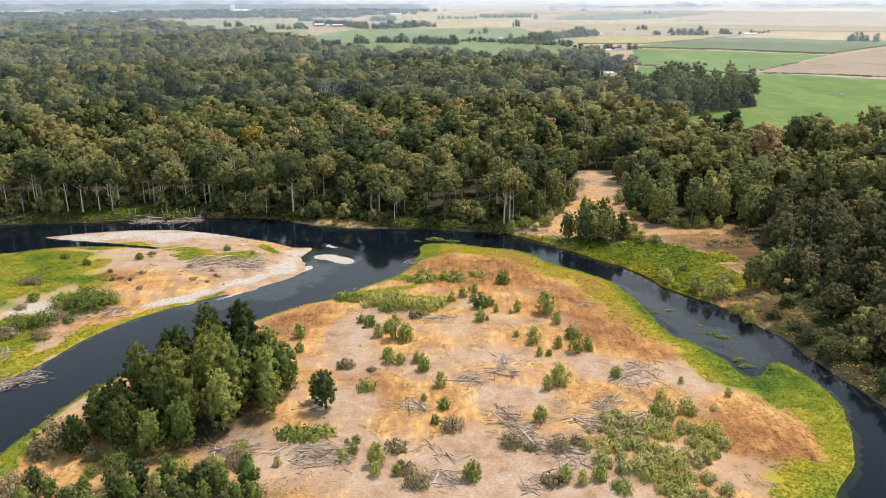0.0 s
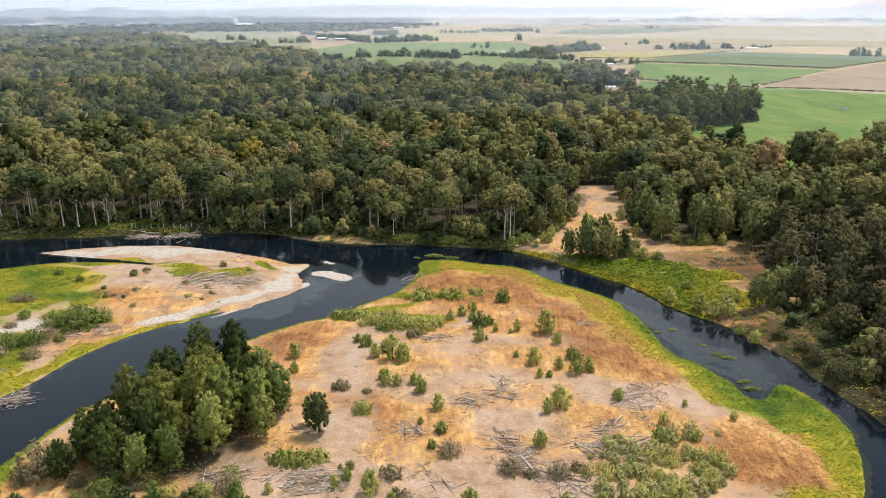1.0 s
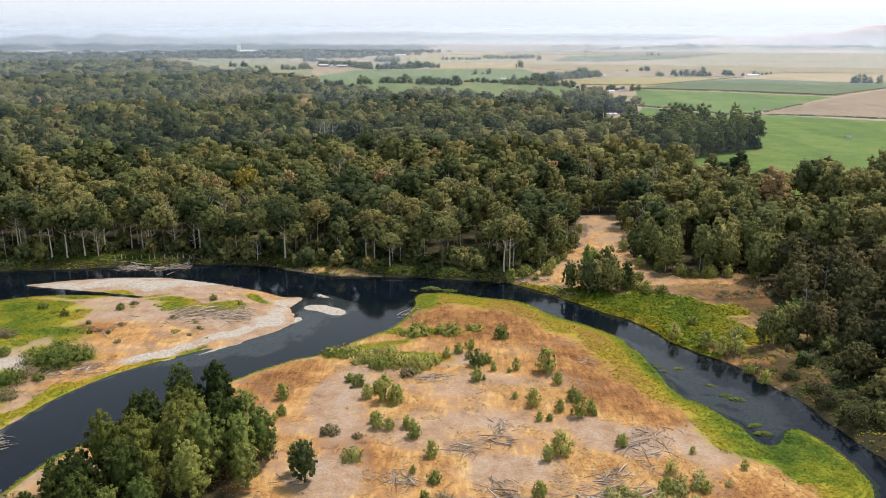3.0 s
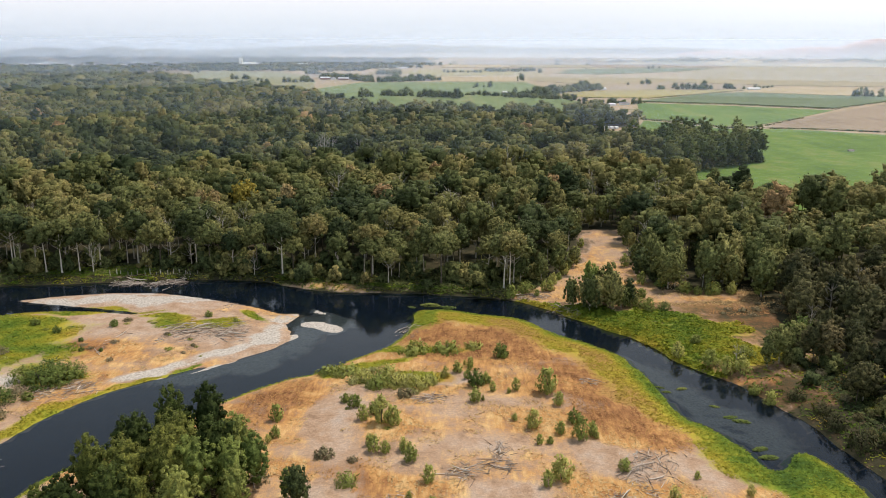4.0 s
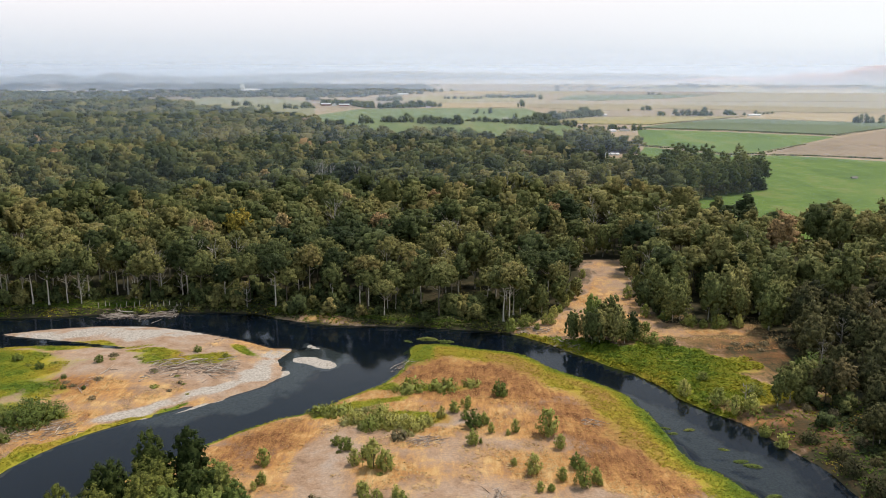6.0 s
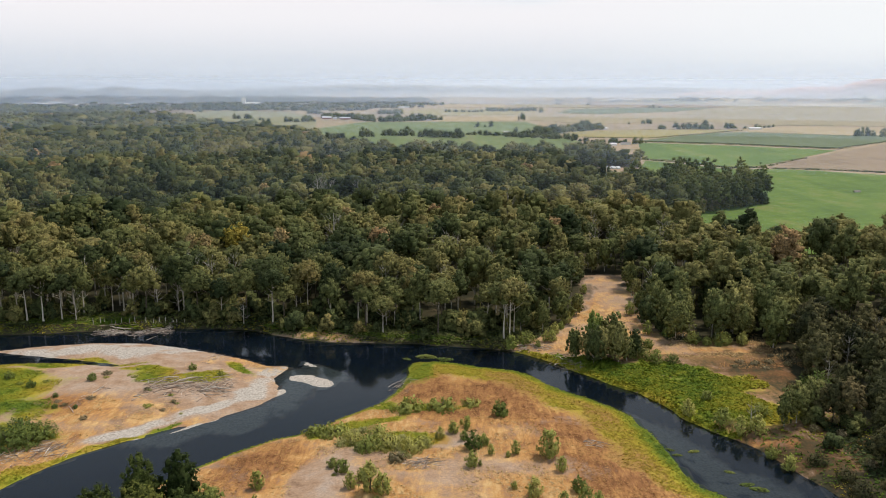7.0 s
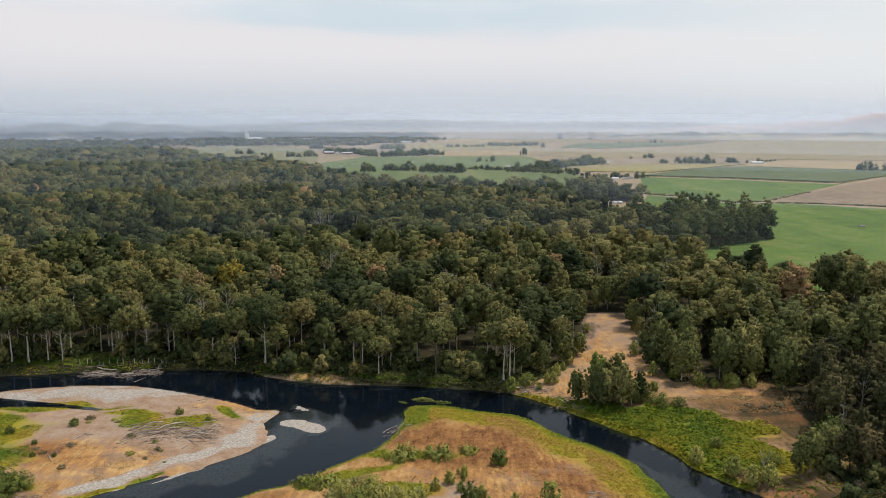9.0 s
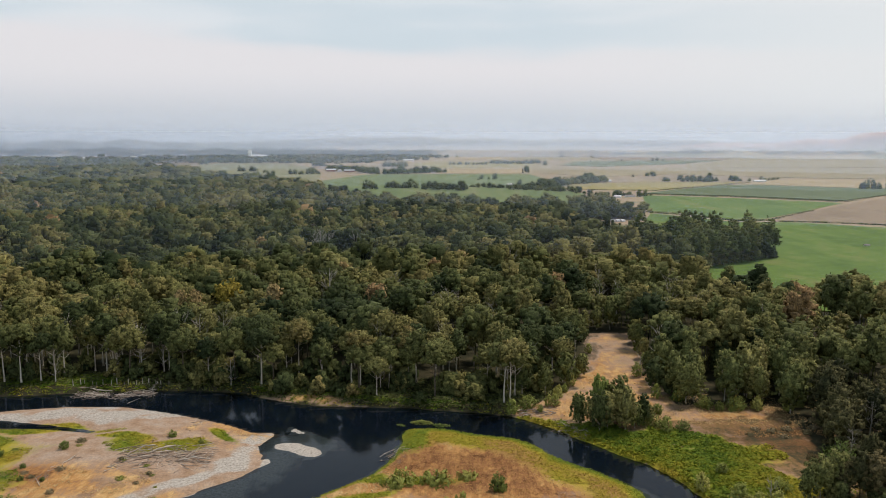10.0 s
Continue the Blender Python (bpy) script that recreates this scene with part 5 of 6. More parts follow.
# ---------------------------------------------------------------- the bars: trees, shrubs, driftwood
# places in metres: x, y and half width; small trees also their height
WILLOWS_NORTH = [(10.3, 204.2, 2.6), (12.9, 206.2, 1.5), (20.2, 201.7, 1.4), (14.5, 200.9, 1.1), (10, 195.1, 1.8), (27.7, 200.9, 3), (29.8, 194, 1.6),
    (22.7, 182.6, 2.1), (18.7, 186, 0.9), (32.2, 185.3, 2.1), (32.3, 177, 2.3), (35.3, 178.7, 1.5), (28.3, 179.3, 1.4), (23.2, 174.8, 1.1),
    (25.5, 174.8, 1), (25.9, 159.8, 2.7), (22.8, 156.9, 1.5), (-0.3, 158.2, 1.7), (-4.2, 166.5, 1.9), (-5.9, 170.9, 1.3), (5.9, 213.6, 1.6),
    (2.7, 210.5, 1.3), (17.9, 224.2, 2.8), (9.3, 217.1, 1.3)]
WILLOWS_WEST = [(-11.6, 183.7, 2.8), (-8.8, 182.6, 2.1), (-13.4, 188.9, 2.2), (-12.1, 170, 1.7), (-9.7, 169.4, 1.3), (-13.2, 172.4, 1.2), (-16, 185.4, 1.7),
    (-18.7, 192.5, 1.9), (-21.2, 195.5, 1.6), (0.4, 148.3, 1.7), (19.7, 143.7, 1.6), (-3.8, 151.7, 0.8), (-11.9, 127.2, 2.1), (5.4, 123.7, 2.2),
    (-1.3, 142.6, 1.3), (-16.4, 135.2, 1.1), (-16.5, 130.9, 1.2), (-18.3, 128.7, 1.1), (-35.8, 185.4, 1.9), (-34.4, 177.1, 1.4), (-30, 127.6, 0.9)]
WILLOWS_EAST = [(52.4, 138.9, 3.5), (48.6, 134.8, 2.5), (43.6, 146, 1.6), (46.2, 152.6, 1.3), (51.2, 146.4, 1.3), (42.1, 127.6, 3.3), (37, 123.7, 3.2),
    (41.9, 121.4, 3.2), (36.5, 134.8, 2.3), (40.2, 138.9, 2.3), (21.8, 122.6, 1.4), (24.7, 121.6, 1.2), (27.9, 122.8, 1.6), (30.8, 132.9, 2.6),
    (31.1, 119.3, 2.3), (49, 129.8, 1.7), (39.9, 133.3, 2.3), (43.6, 137.3, 2.3), (35.9, 127.6, 2.2), (39, 119.8, 2.6), (61.8, 155.6, 1),
    (53, 160.9, 0.8), (39, 163.1, 1.4)]
SAGES = [(-22.2, 167.9, 2.2), (-16.3, 157.7, 2.5), (-16.1, 165.9, 1.2), (-8.7, 132.7, 2.2), (-4.5, 121.4, 2.6), (-6.7, 125.8, 2.1), (13.3, 134.8, 2.4),
    (2.1, 140.4, 2.5), (19.3, 121.9, 2.1), (22.3, 133.3, 2.4), (-14.4, 204.2, 3.4), (-9.8, 205, 3.8), (-4.3, 203.4, 3.5), (-1.3, 206.2, 2.6),
    (-12.5, 211.8, 3.2), (-18.6, 208.4, 2.8), (-7.2, 198.2, 2.2), (25.8, 135.2, 1.7), (17, 133.3, 1.4)]
MATS = [(-29.4, 138.3, 2.9), (-26, 137.7, 2.8), (-22.9, 139, 2.3), (-23, 213.6, 4), (-28, 214.9, 3.2), (-5.7, 229.2, 4.2), (2.8, 229.1, 3.9),
    (10.6, 231.7, 2.6)]
WEST_SHRUBS = [(-105.1, 208.5, 4.3), (-100.2, 206.4, 4.8), (-96.4, 208.5, 4.2), (-95, 212.8, 3.8), (-100.6, 212.8, 4.3), (-115.9, 212.8, 1.8), (-116.6, 206.4, 1.9),
    (-110.8, 193.4, 3.8), (-105.3, 195.6, 3.8), (-111.1, 188.3, 3.3), (-101.5, 233.4, 1.1), (-98.4, 230.8, 1.1), (-103.8, 237.1, 0.9),
    (-122.7, 226.8, 2.8), (-125.2, 226.8, 2.5), (-102.5, 188.3, 2.9), (-103.7, 200.3, 2.5), (-99.8, 198.3, 1.6)]
WATER_WEEDS = [(59, 207, 1.1), (63.5, 209, 1.3), (68.5, 198.6, 1.1), (70.4, 192.7, 1.5), (72.3, 190.5, 1.8), (71.7, 177.1, 1.7), (72.1, 173.4, 1.9),
    (58.1, 209.9, 1), (-2.8, 276.5, 3), (-8.9, 274.5, 1.4), (3.2, 274.4, 2.4)]
FORE_TREES = [(-52, 119.8, 5.4, 6), (-56.6, 118.9, 4.9, 5), (-47.4, 120.6, 4.3, 6.5), (-33.3, 119.3, 3.1, 7), (-38, 118.9, 2.3, 6), (-43.9, 118.9, 2.6, 5),
    (-61.4, 118.9, 3.3, 4), (-24.2, 148.3, 2.6, 8.5), (-26.5, 151.9, 1.8, 6), (-47.7, 115.7, 4.2, 6), (-52.2, 115, 4.2, 6)]
GREY_BUSHES = [(-74.3, 136.3, 4.9), (-72.5, 138.3, 3.7), (-71, 120.6, 3.4), (-75.8, 122.3, 2.9), (-76.1, 133.3, 2.7), (-33.6, 158.3, 2.1), (-69.9, 141.5, 3.1),
    (-72.5, 115.7, 3.3)]
EDGE_TREES = [(49.5, 266.5, 2, 11), (57, 266, 2, 12), (50, 272, 2, 14), (57, 274, 2, 13), (63, 271, 2, 9), (44, 272, 2, 9), (93.2, 221.7, 4.4, 10), (89, 219.3, 3.5, 9),
    (98.2, 224.1, 4.5, 11), (37.3, 299.7, 3.3, 10), (45.3, 310.6, 3.8, 12), (29.6, 299.7, 4.3, 12), (52.2, 319.6, 2.8, 9), (74.5, 305.4, 3.4, 11)]
EDGE_BUSHES = [(74, 267.8, 2.4), (66.7, 270.5, 2.6), (68.8, 266.5, 2), (63.4, 273.3, 3.1), (86.3, 287.7, 2.8), (79.5, 293.9, 2.4), (95.3, 286.2, 3.3),
    (108, 242.2, 4.8), (30.7, 287.8, 3.1), (25.1, 284.1, 2.1), (39.1, 287.8, 1.7), (76.5, 206.2, 1.6), (78.3, 200.1, 1.6), (72.7, 217.1, 2),
    (70, 221.7, 2.1), (76.8, 217.1, 2.2), (67.8, 229, 1.8), (85.7, 226.5, 2.7), (75.1, 236.8, 1.5), (84.4, 200.1, 2.4), (87.4, 185.3, 3.1),
    (88.7, 175.4, 3.7), (87.4, 192.4, 2.4)]
SNAGS = [(-131, 309, 13), (-97.5, 321, 16), (-166, 308, 12), (-70, 309, 11), (-18, 306, 12), (120, 300, 15), (112, 246, 11), (125, 262, 13), (105, 224, 9), (80.4, 218.4, 8.5), (140.2, 274.8, 14), (130.2, 268, 9), (73.9, 323.3, 10), (94.3, 293.3, 14), (-94.3, 301.8, 5)]
SNAG_TOPS = [(-81.5, 565.6), (-75.5, 558.4), (-53.5, 531.6), (-51.4, 408.1), (-81.7, 548.2), (38.9, 500.8)]
YELLOW_TOPS = [(-88.6, 381.2), (-91.6, 376.5)]
RUST_TOPS = [(-101.6, 368.9), (-71.1, 381.1), (-117.4, 550.6), (-106, 366), (-49.9, 445.4), (10.3, 492), (79.7, 258.9), (97.8, 262.8)]
DRIFT_BAR = [(9.9, 163.1, 6.7, 17, 14, 5), (14.6, 171, 4.2, 82, 7, 4), (42.1, 165.2, 7.1, 59, 15, 5), (48.1, 165.3, 7, 72, 6, 4), (34.9, 151.2, 3.7, 33, 12, 3.5),
    (42.2, 155.2, 4.5, -71, 5, 5), (13.9, 143.4, 5.5, -57, 24, 4), (19.2, 135.3, 5.8, -36, 26, 4.5), (34.9, 142.6, 6.6, 9, 34, 4.5),
    (24.8, 143.3, 7, 9, 5, 7), (-21.7, 130.9, 5.1, 0, 34, 4.5), (-39, 132.7, 4.1, 19, 16, 4.5), (-5.2, 149.3, 3.5, -48, 12, 3.5),
    (0.4, 123.7, 3.3, -32, 12, 4.5), (-0.7, 132.3, 4.7, -44, 3, 6), (23.6, 127.6, 3.4, 36, 8, 4)]
DRIFT_OTHER = [(16.3, 122, 3, 59, 5, 4), (-69.9, 245.9, 11.5, 2, 58, 5.5), (-94.6, 236.2, 7.7, 84, 4, 5), (-93.7, 203.9, 7.2, 36, 22, 4),
    (-97.2, 166.6, 4.5, 32, 20, 5), (-106.5, 178.1, 3, 99, 6, 4), (-114.7, 301.7, 5.7, 0, 18, 6), (-101.1, 302.5, 5.5, 20, 18, 6),
    (-96.1, 305.9, 5.2, 81, 5, 6), (33, 283, 4.9, -18, 14, 4), (42.5, 269.5, 5.4, -55, 16, 3.5), (-1.2, 197, 3.7, 13, 9, 4),
    (-27.8, 149, 2.1, 0, 2, 4), (-28, 133.7, 4.2, 15, 3, 6), (39.5, 208.3, 1.9, -27, 4, 3), (-70.4, 270.9, 5.3, 84, 3, 5)]
DRIFT_REST = [(-9, 251.1, 5.2, 82, 4, 4), (-168.2, 300.2, 4, 45, 4, 7)]

sg = np.random.default_rng(31)
clump = [tree_kind(sg, sg.uniform(15, 18), sg.uniform(4.3, 5.4), 0.05, 150, 2500, 0.34, mat_leaf_dark, mat_bark, "oval",
                   "leafy dark green young cottonwood in a dense clump", girth=0.17, twigs=14, name="young_cottonwood") for _ in range(4)]
pale_clump = [tree_kind(sg, sg.uniform(13, 15), sg.uniform(3.2, 4.1), 0.06, 120, 2300, 0.31, mat_shrub, mat_bark, "oval",
                        "light green young cottonwood in a dense clump", girth=0.14, twigs=14, name="young_cottonwood") for _ in range(2)]
for x, y, s in ((-66, 139, 0.75), (-61, 147, 0.9), (-57, 157, 0.98), (-52, 165, 1.0), (-45, 166, 1.0), (-49, 157, 1.02), (-54, 139, 0.9), (-47, 147, 1.0), (-41, 156, 1.0),
                (-60, 133, 0.7), (-69, 133, 0.55), (-63, 139, 0.75), (-55, 148, 0.95), (-66, 146, 0.6), (-51, 140, 0.85)):
    put(clump[int(sg.integers(4))], x, y, s, g=sg)
for x, y, s in ((-37, 151, 1.05), (-43, 140, 0.95), (-49, 133, 0.85), (-38, 160, 1.0), (-43, 148, 1.1), (-35, 146, 0.8), (-54, 131, 0.7), (-34, 156, 0.85)):
    put(pale_clump[int(sg.integers(2))], x, y, s, g=sg)


def shrub_kind(g, height, leaf, label, shoots, count, size, lobes=9, name="shrub"):
    """A shrub of unit half width: a fan of stems under leaf sprays."""
    e = holder(name, label, "shrub")
    for i in range(shoots):
        a, r = i * 2.4 + g.uniform(-0.4, 0.4), g.uniform(0.2, 0.6)
        tip = np.array([math.cos(a) * r, math.sin(a) * r, height * g.uniform(0.55, 0.85)])
        part("stem", mesh_from_arrays("stem", *tube([(0, 0, -0.1), tip * (0.45, 0.45, 0.5), tip], [0.04, 0.028, 0.008], 4), mat_bark_dark, True), e)
    v, f, soft = crown(g, 0.0, height, 1.0, lobes, count, size, "bush", 1.0, 0.24)
    part("foliage", mesh_from_arrays("foliage", v, f, leaf, False, soft), e)
    return e


willows = [shrub_kind(sg, sg.uniform(2.1, 3.2), mat_willow, "upright green willow shrub on the sandy bar", 3, 640, 0.30, 42, "willow_shrub") for _ in range(4)]
greens = [shrub_kind(sg, sg.uniform(1.7, 2.4), mat_shrub, "rounded dark green willow shrub on the bar", 3, 560, 0.30, 36, "willow_shrub") for _ in range(2)]
sages = [shrub_kind(sg, sg.uniform(0.9, 1.3), mat_sage, "grey green drying shrub on the sandy bar", 3, 520, 0.25, 34, "grey_shrub") for _ in range(3)]
mats = [shrub_kind(sg, sg.uniform(0.5, 0.7), mat_willow, "low spreading green shrub patch on sand", 2, 560, 0.22, 44, "low_shrub") for _ in range(2)]
big_willow = shrub_kind(sg, 1.5, mat_shrub, "broad green willow thicket by the river", 3, 1100, 0.15, 80, "willow_thicket")
light_willow = shrub_kind(sg, 1.0, mat_willow, "loose light green willow scrub on sand", 3, 900, 0.15, 70, "willow_scrub")
bank_shrub = shrub_kind(sg, 1.3, mat_olive, "olive brown shrub thicket on the shaded bank", 3, 700, 0.18, 60, "bank_thicket")
big_sage = shrub_kind(sg, 1.25, mat_sage, "broad grey green shrub thicket by the water", 3, 1100, 0.15, 80, "grey_thicket")
rusts = [shrub_kind(sg, 1.5, mat_yellow, "yellow leaved bush at the wood's edge", 2, 420, 0.26, 30, "yellow_bush")]

for x, y, r in WILLOWS_NORTH + WILLOWS_WEST:
    put((willows + willows + greens)[int(sg.integers(10))], x, y, r * 0.86, g=sg)
    for _ in range(int(sg.integers(0, 3))):
        put((willows + mats)[int(sg.integers(6))], x + sg.normal(0, r * 1.2), y + sg.normal(0, r * 1.2), r * sg.uniform(0.25, 0.55), g=sg)
for x, y, r in WILLOWS_EAST:
    put((willows + mats + willows)[int(sg.integers(10))] if r < 2.0 else light_willow, x, y, r * 0.95, g=sg, tall=0.9)
for x, y, r in SAGES + GREY_BUSHES:
    put(sages[int(sg.integers(3))] if r < 2.3 else (big_sage if y < 150 else light_willow), x, y, r * 1.05, g=sg)
for x, y, r in MATS:
    put(mats[int(sg.integers(2))], x, y, r * 1.15, g=sg)
for x, y, r in WEST_SHRUBS:
    put((greens + sages)[int(sg.integers(5))] if r < 2.3 else (big_willow if r > 3.4 else big_sage), x, y, r * 1.05, g=sg, tall=0.7)
for x, y, r in EDGE_BUSHES:
    x += 4.5 if 65 < x < 90 and y < 225 else 0.0
    put(bank_shrub if x > 83 and y < 215 else (greens + willows)[int(sg.integers(6))] if r < 2.3 else big_willow, x, y, r * 1.1, g=sg, tall=0.85)
for x, y, r in ((37, 288, 1.4), (41, 296, 1.8), (44, 302, 1.3), (47, 309, 2.0), (50, 318, 1.6), (53, 326, 2.2), (56, 338, 1.8), (60, 352, 1.6), (46, 290, 1.2), (62, 278, 1.5), (70, 282, 1.7),
                (58, 288, 1.1), (64, 300, 1.4), (73, 296, 1.8), (72, 320, 2.0), (79, 338, 2.2), (80, 356, 1.8), (34, 283, 1.0), (90, 285, 1.6), (102, 286, 1.9), (111, 284, 1.7)):
    put((willows + greens)[int(sg.integers(6))], x, y, r, g=sg)
for x, y, r in ((98, 246, 2.6), (103, 240, 3.0), (101, 232, 2.4), (99, 222, 2.8), (103, 226, 3.2), (97, 214, 2.4), (100, 206, 3.0), (96, 198, 2.6), (94, 188, 2.2), (98, 182, 2.8), (105, 252, 2.6),
                (107, 258, 2.2), (96, 238, 1.8), (93, 230, 1.5), (91, 216, 1.6)):
    put((bank_shrub, bank_shrub, big_sage)[int(sg.integers(3))], x + 4, y, r * 0.62, g=sg)
for x, y, r in ((95, 268, 1.6), (99, 266, 1.8), (104, 268, 2.0), (109, 266, 1.7), (113, 270, 1.9), (101, 262, 1.5), (92, 264, 1.3), (107, 274, 1.2), (115, 276, 1.6)):
    put(sages[int(sg.integers(3))], x, y, r, g=sg, tall=0.7)
for x, y, r in ((86.3, 288, 1.7), (95.3, 287, 1.9), (79.5, 294, 1.5), (-40.5, 117.5, 1.6), (-39.8, 119, 1.3)):
    put(rusts[0], x, y, r, g=sg, tall=1.5)
saplings = [tree_kind(sg, 10, sg.uniform(2.3, 3.0), 0.04, 60, 760, 0.32, (mat_shrub, mat_young, mat_young, mat_shrub)[i], mat_bark, "oval",
                      "slender green sapling tree near the water", girth=0.10, twigs=8, name="sapling") for i in range(4)]
for x, y, r, h in FORE_TREES:
    put(saplings[int(sg.integers(4))], x, y, h / 9, g=sg)
for x, y, r, h in EDGE_TREES:
    put(saplings[int(sg.integers(4))] if r == 2 else bushy[int(sg.integers(5))], x, y, h / (11 if r == 2 else 15), g=sg, tall=1.25 if r == 2 else 1.0)
for x, y, h in ((48, 270, 0.62), (52, 268, 0.72), (56, 271, 0.74), (60, 268, 0.58), (53, 274, 0.8), (45, 273, 0.5), (64, 272, 0.5), (80, 345, 0.6), (81, 357, 0.8), (82, 369, 0.7), (84, 380, 0.9), (70, 391, 0.8), (76, 392, 0.9), (64, 386, 0.6), (59, 366, 0.5), (77, 325, 0.5)):
    put(bushy[int(sg.integers(5))], x, y, h, g=sg)
for x, y in zip(sg.uniform(-72, -30, 24), sg.uniform(111, 121, 24)):
    put(saplings[int(sg.integers(4))], x, y, sg.uniform(0.35, 0.7), g=sg)
for x, y in zip(sg.uniform(-74, -30, 16), sg.uniform(112, 121, 16)):
    put(big_willow if sg.random() < 0.6 else big_sage, x, y, sg.uniform(1.6, 3.0), g=sg)


for x, y in zip(sg.uniform(-128, -62, 26), sg.uniform(222, 266, 26)):
    if ground_z(x, y) > 0.4:
        put((sages + greens + mats)[int(sg.integers(7))], x, y, sg.uniform(0.6, 1.7), g=sg, tall=0.75)
# grey green willow scrub over the lower end of the bar
scrubs = [shrub_kind(sg, sg.uniform(1.2, 1.7), mat_scrub, "grey green willow scrub on the bar", 2, 300, 0.30, 22, "willow_scrub") for _ in range(3)]
SCRUB = np.array([(33, 147), (40, 144), (47, 150), (58, 149), (58, 140), (50, 126), (50, 112), (28, 112), (31, 124), (26, 134)], float)
qx, qy = scatter(24, 62, 108, 152, 2.6, sg, SCRUB)
for x, y in zip(qx, qy):
    if value_noise(x, y, 9, 37, 2) > 0.0 - 0.12 * (y < 136):
        put(scrubs[int(sg.integers(3))], x, y, sg.uniform(0.8, 1.7), g=sg)
qx, qy = scatter(-29, 6, 196, 232, 3.4, sg, np.array([(-29, 214), (-16, 216), (-4, 212), (2, 206), (-2, 199), (-14, 202), (-22, 206)], float))
for x, y in zip(qx, qy):
    put(scrubs[int(sg.integers(3))], x, y, sg.uniform(0.9, 1.7), g=sg, tall=0.7)
# scrub at the foot of the young cottonwoods and along the shaded right bank
for x, y in zip(sg.uniform(-66, -34, 16), sg.uniform(125, 133, 16)):
    put((big_willow, light_willow, big_sage)[int(sg.integers(3))], x, y, sg.uniform(1.4, 2.8), g=sg)
for x, y in zip(sg.uniform(94, 108, 40), sg.uniform(134, 222, 40)):
    if ground_z(x, y) > 0.4:
        if sg.random() < 0.6:
            put((bank_shrub, bank_shrub, big_sage)[int(sg.integers(3))], x, y, sg.uniform(0.8, 1.9), g=sg)
        else:
            put(understory[int(sg.integers(4))], x, y, sg.uniform(0.4, 0.8), g=sg)


def weed_raft(g):
    e = holder("water_weed", "low green weed raft lying in shallow water", "water plant", "weed rafts in the side arm")
    a, r = g.uniform(0, 6.283, 170), np.sqrt(g.uniform(0, 1, 170))
    pos = np.column_stack([np.cos(a) * r, np.sin(a) * r * 0.55, g.uniform(0.02, 0.22, 170) * (1.2 - r)])
    v, f, soft = sprays(g, pos, g.normal(0, 1, (170, 3)) * (1, 1, 0.2), np.tile([0.0, 0, 1], (170, 1)), np.full(170, 0.26))
    part("leafage", mesh_from_arrays("leafage", v, f, mat_shrub, False, soft), e)
    stem = [tube([(0.9 * math.cos(k), 0.5 * math.sin(k), -0.05), (0, 0, 0.02)], [0.03, 0.03], 4) for k in range(5)]
    v, f = joined(stem)
    tagged(part("root_mat", mesh_from_arrays("root_mat", v, f, mat_bark_dark), e), kind="stuff")
    return e


rafts = [weed_raft(sg) for _ in range(2)]
for x, y, r in WATER_WEEDS:
    ob = copy_thing(rafts[int(sg.integers(2))], pose(x, y, 0.0, 0, 0, sg.uniform(-40, 20)))
    ob.scale = (r * 1.15, r * 0.9, r * 1.3)


def bare_tree(g, height, label):
    """A dead tree: a pale trunk with forking bare limbs and twigs."""
    e = holder("dead_tree", label, "dead tree", "bare dead trees")
    v, f = joined(limbs(g, height, height * 0.017, 0.3, height * 0.26, 12, 0.03))
    part("trunk", mesh_from_arrays("trunk", v, f, mat_snag, True), e)
    fine = []
    for i in range(30):
        a, z = g.uniform(0, 6.283), height * g.uniform(0.4, 0.88)
        r = height * 0.2 * g.uniform(0.3, 1.0)
        k = np.array([math.cos(a) * r * 0.5, math.sin(a) * r * 0.5, z])
        fine.append(tube([k, k + np.array([math.cos(a + g.uniform(-0.7, 0.7)) * r * 0.7, math.sin(a + g.uniform(-0.7, 0.7)) * r * 0.7, r * g.uniform(0.5, 1.2)])], [0.03, 0.008], 3))
    v, f = joined(fine)
    tagged(part("branchwork", mesh_from_arrays("branchwork", v, f, mat_snag), e), kind="stuff")
    return e


bare = [bare_tree(sg, 10, "bare pale grey dead tree without leaves") for _ in range(3)]
for x, y, h in SNAGS:
    put(bare[int(sg.integers(3))], x, y, h / 10, g=sg)
for x, y in zip(sg.uniform(-190, 150, 70), sg.uniform(312, 470, 70)):
    if inside(np.array([x]), np.array([y]), FOREST)[0] and abs(x) < 0.52 * y:
        put(bare[int(sg.integers(3))], x, y, sg.uniform(1.75, 2.25), g=sg)
for x, y in SNAG_TOPS:
    put(bare[int(sg.integers(3))], x, y, 2.85, g=sg)
browned = [tree_kind(sg, 20, 3.6, 0.5, 50, 360, 0.65, m, mat_bark, "round", lab, girth=0.25, name=nm)
           for m, lab, nm in ((mat_yellow, "yellow autumn tinted tree in the wood", "yellow_tree"), (mat_rust, "browned dry leaved tree in the wood", "browned_tree"))]
for x, y in YELLOW_TOPS:
    put(browned[0], x, y, 1.12, g=sg, tall=1.1)
for x, y in RUST_TOPS[:6]:
    put(browned[1], x, y, 1.12, g=sg)


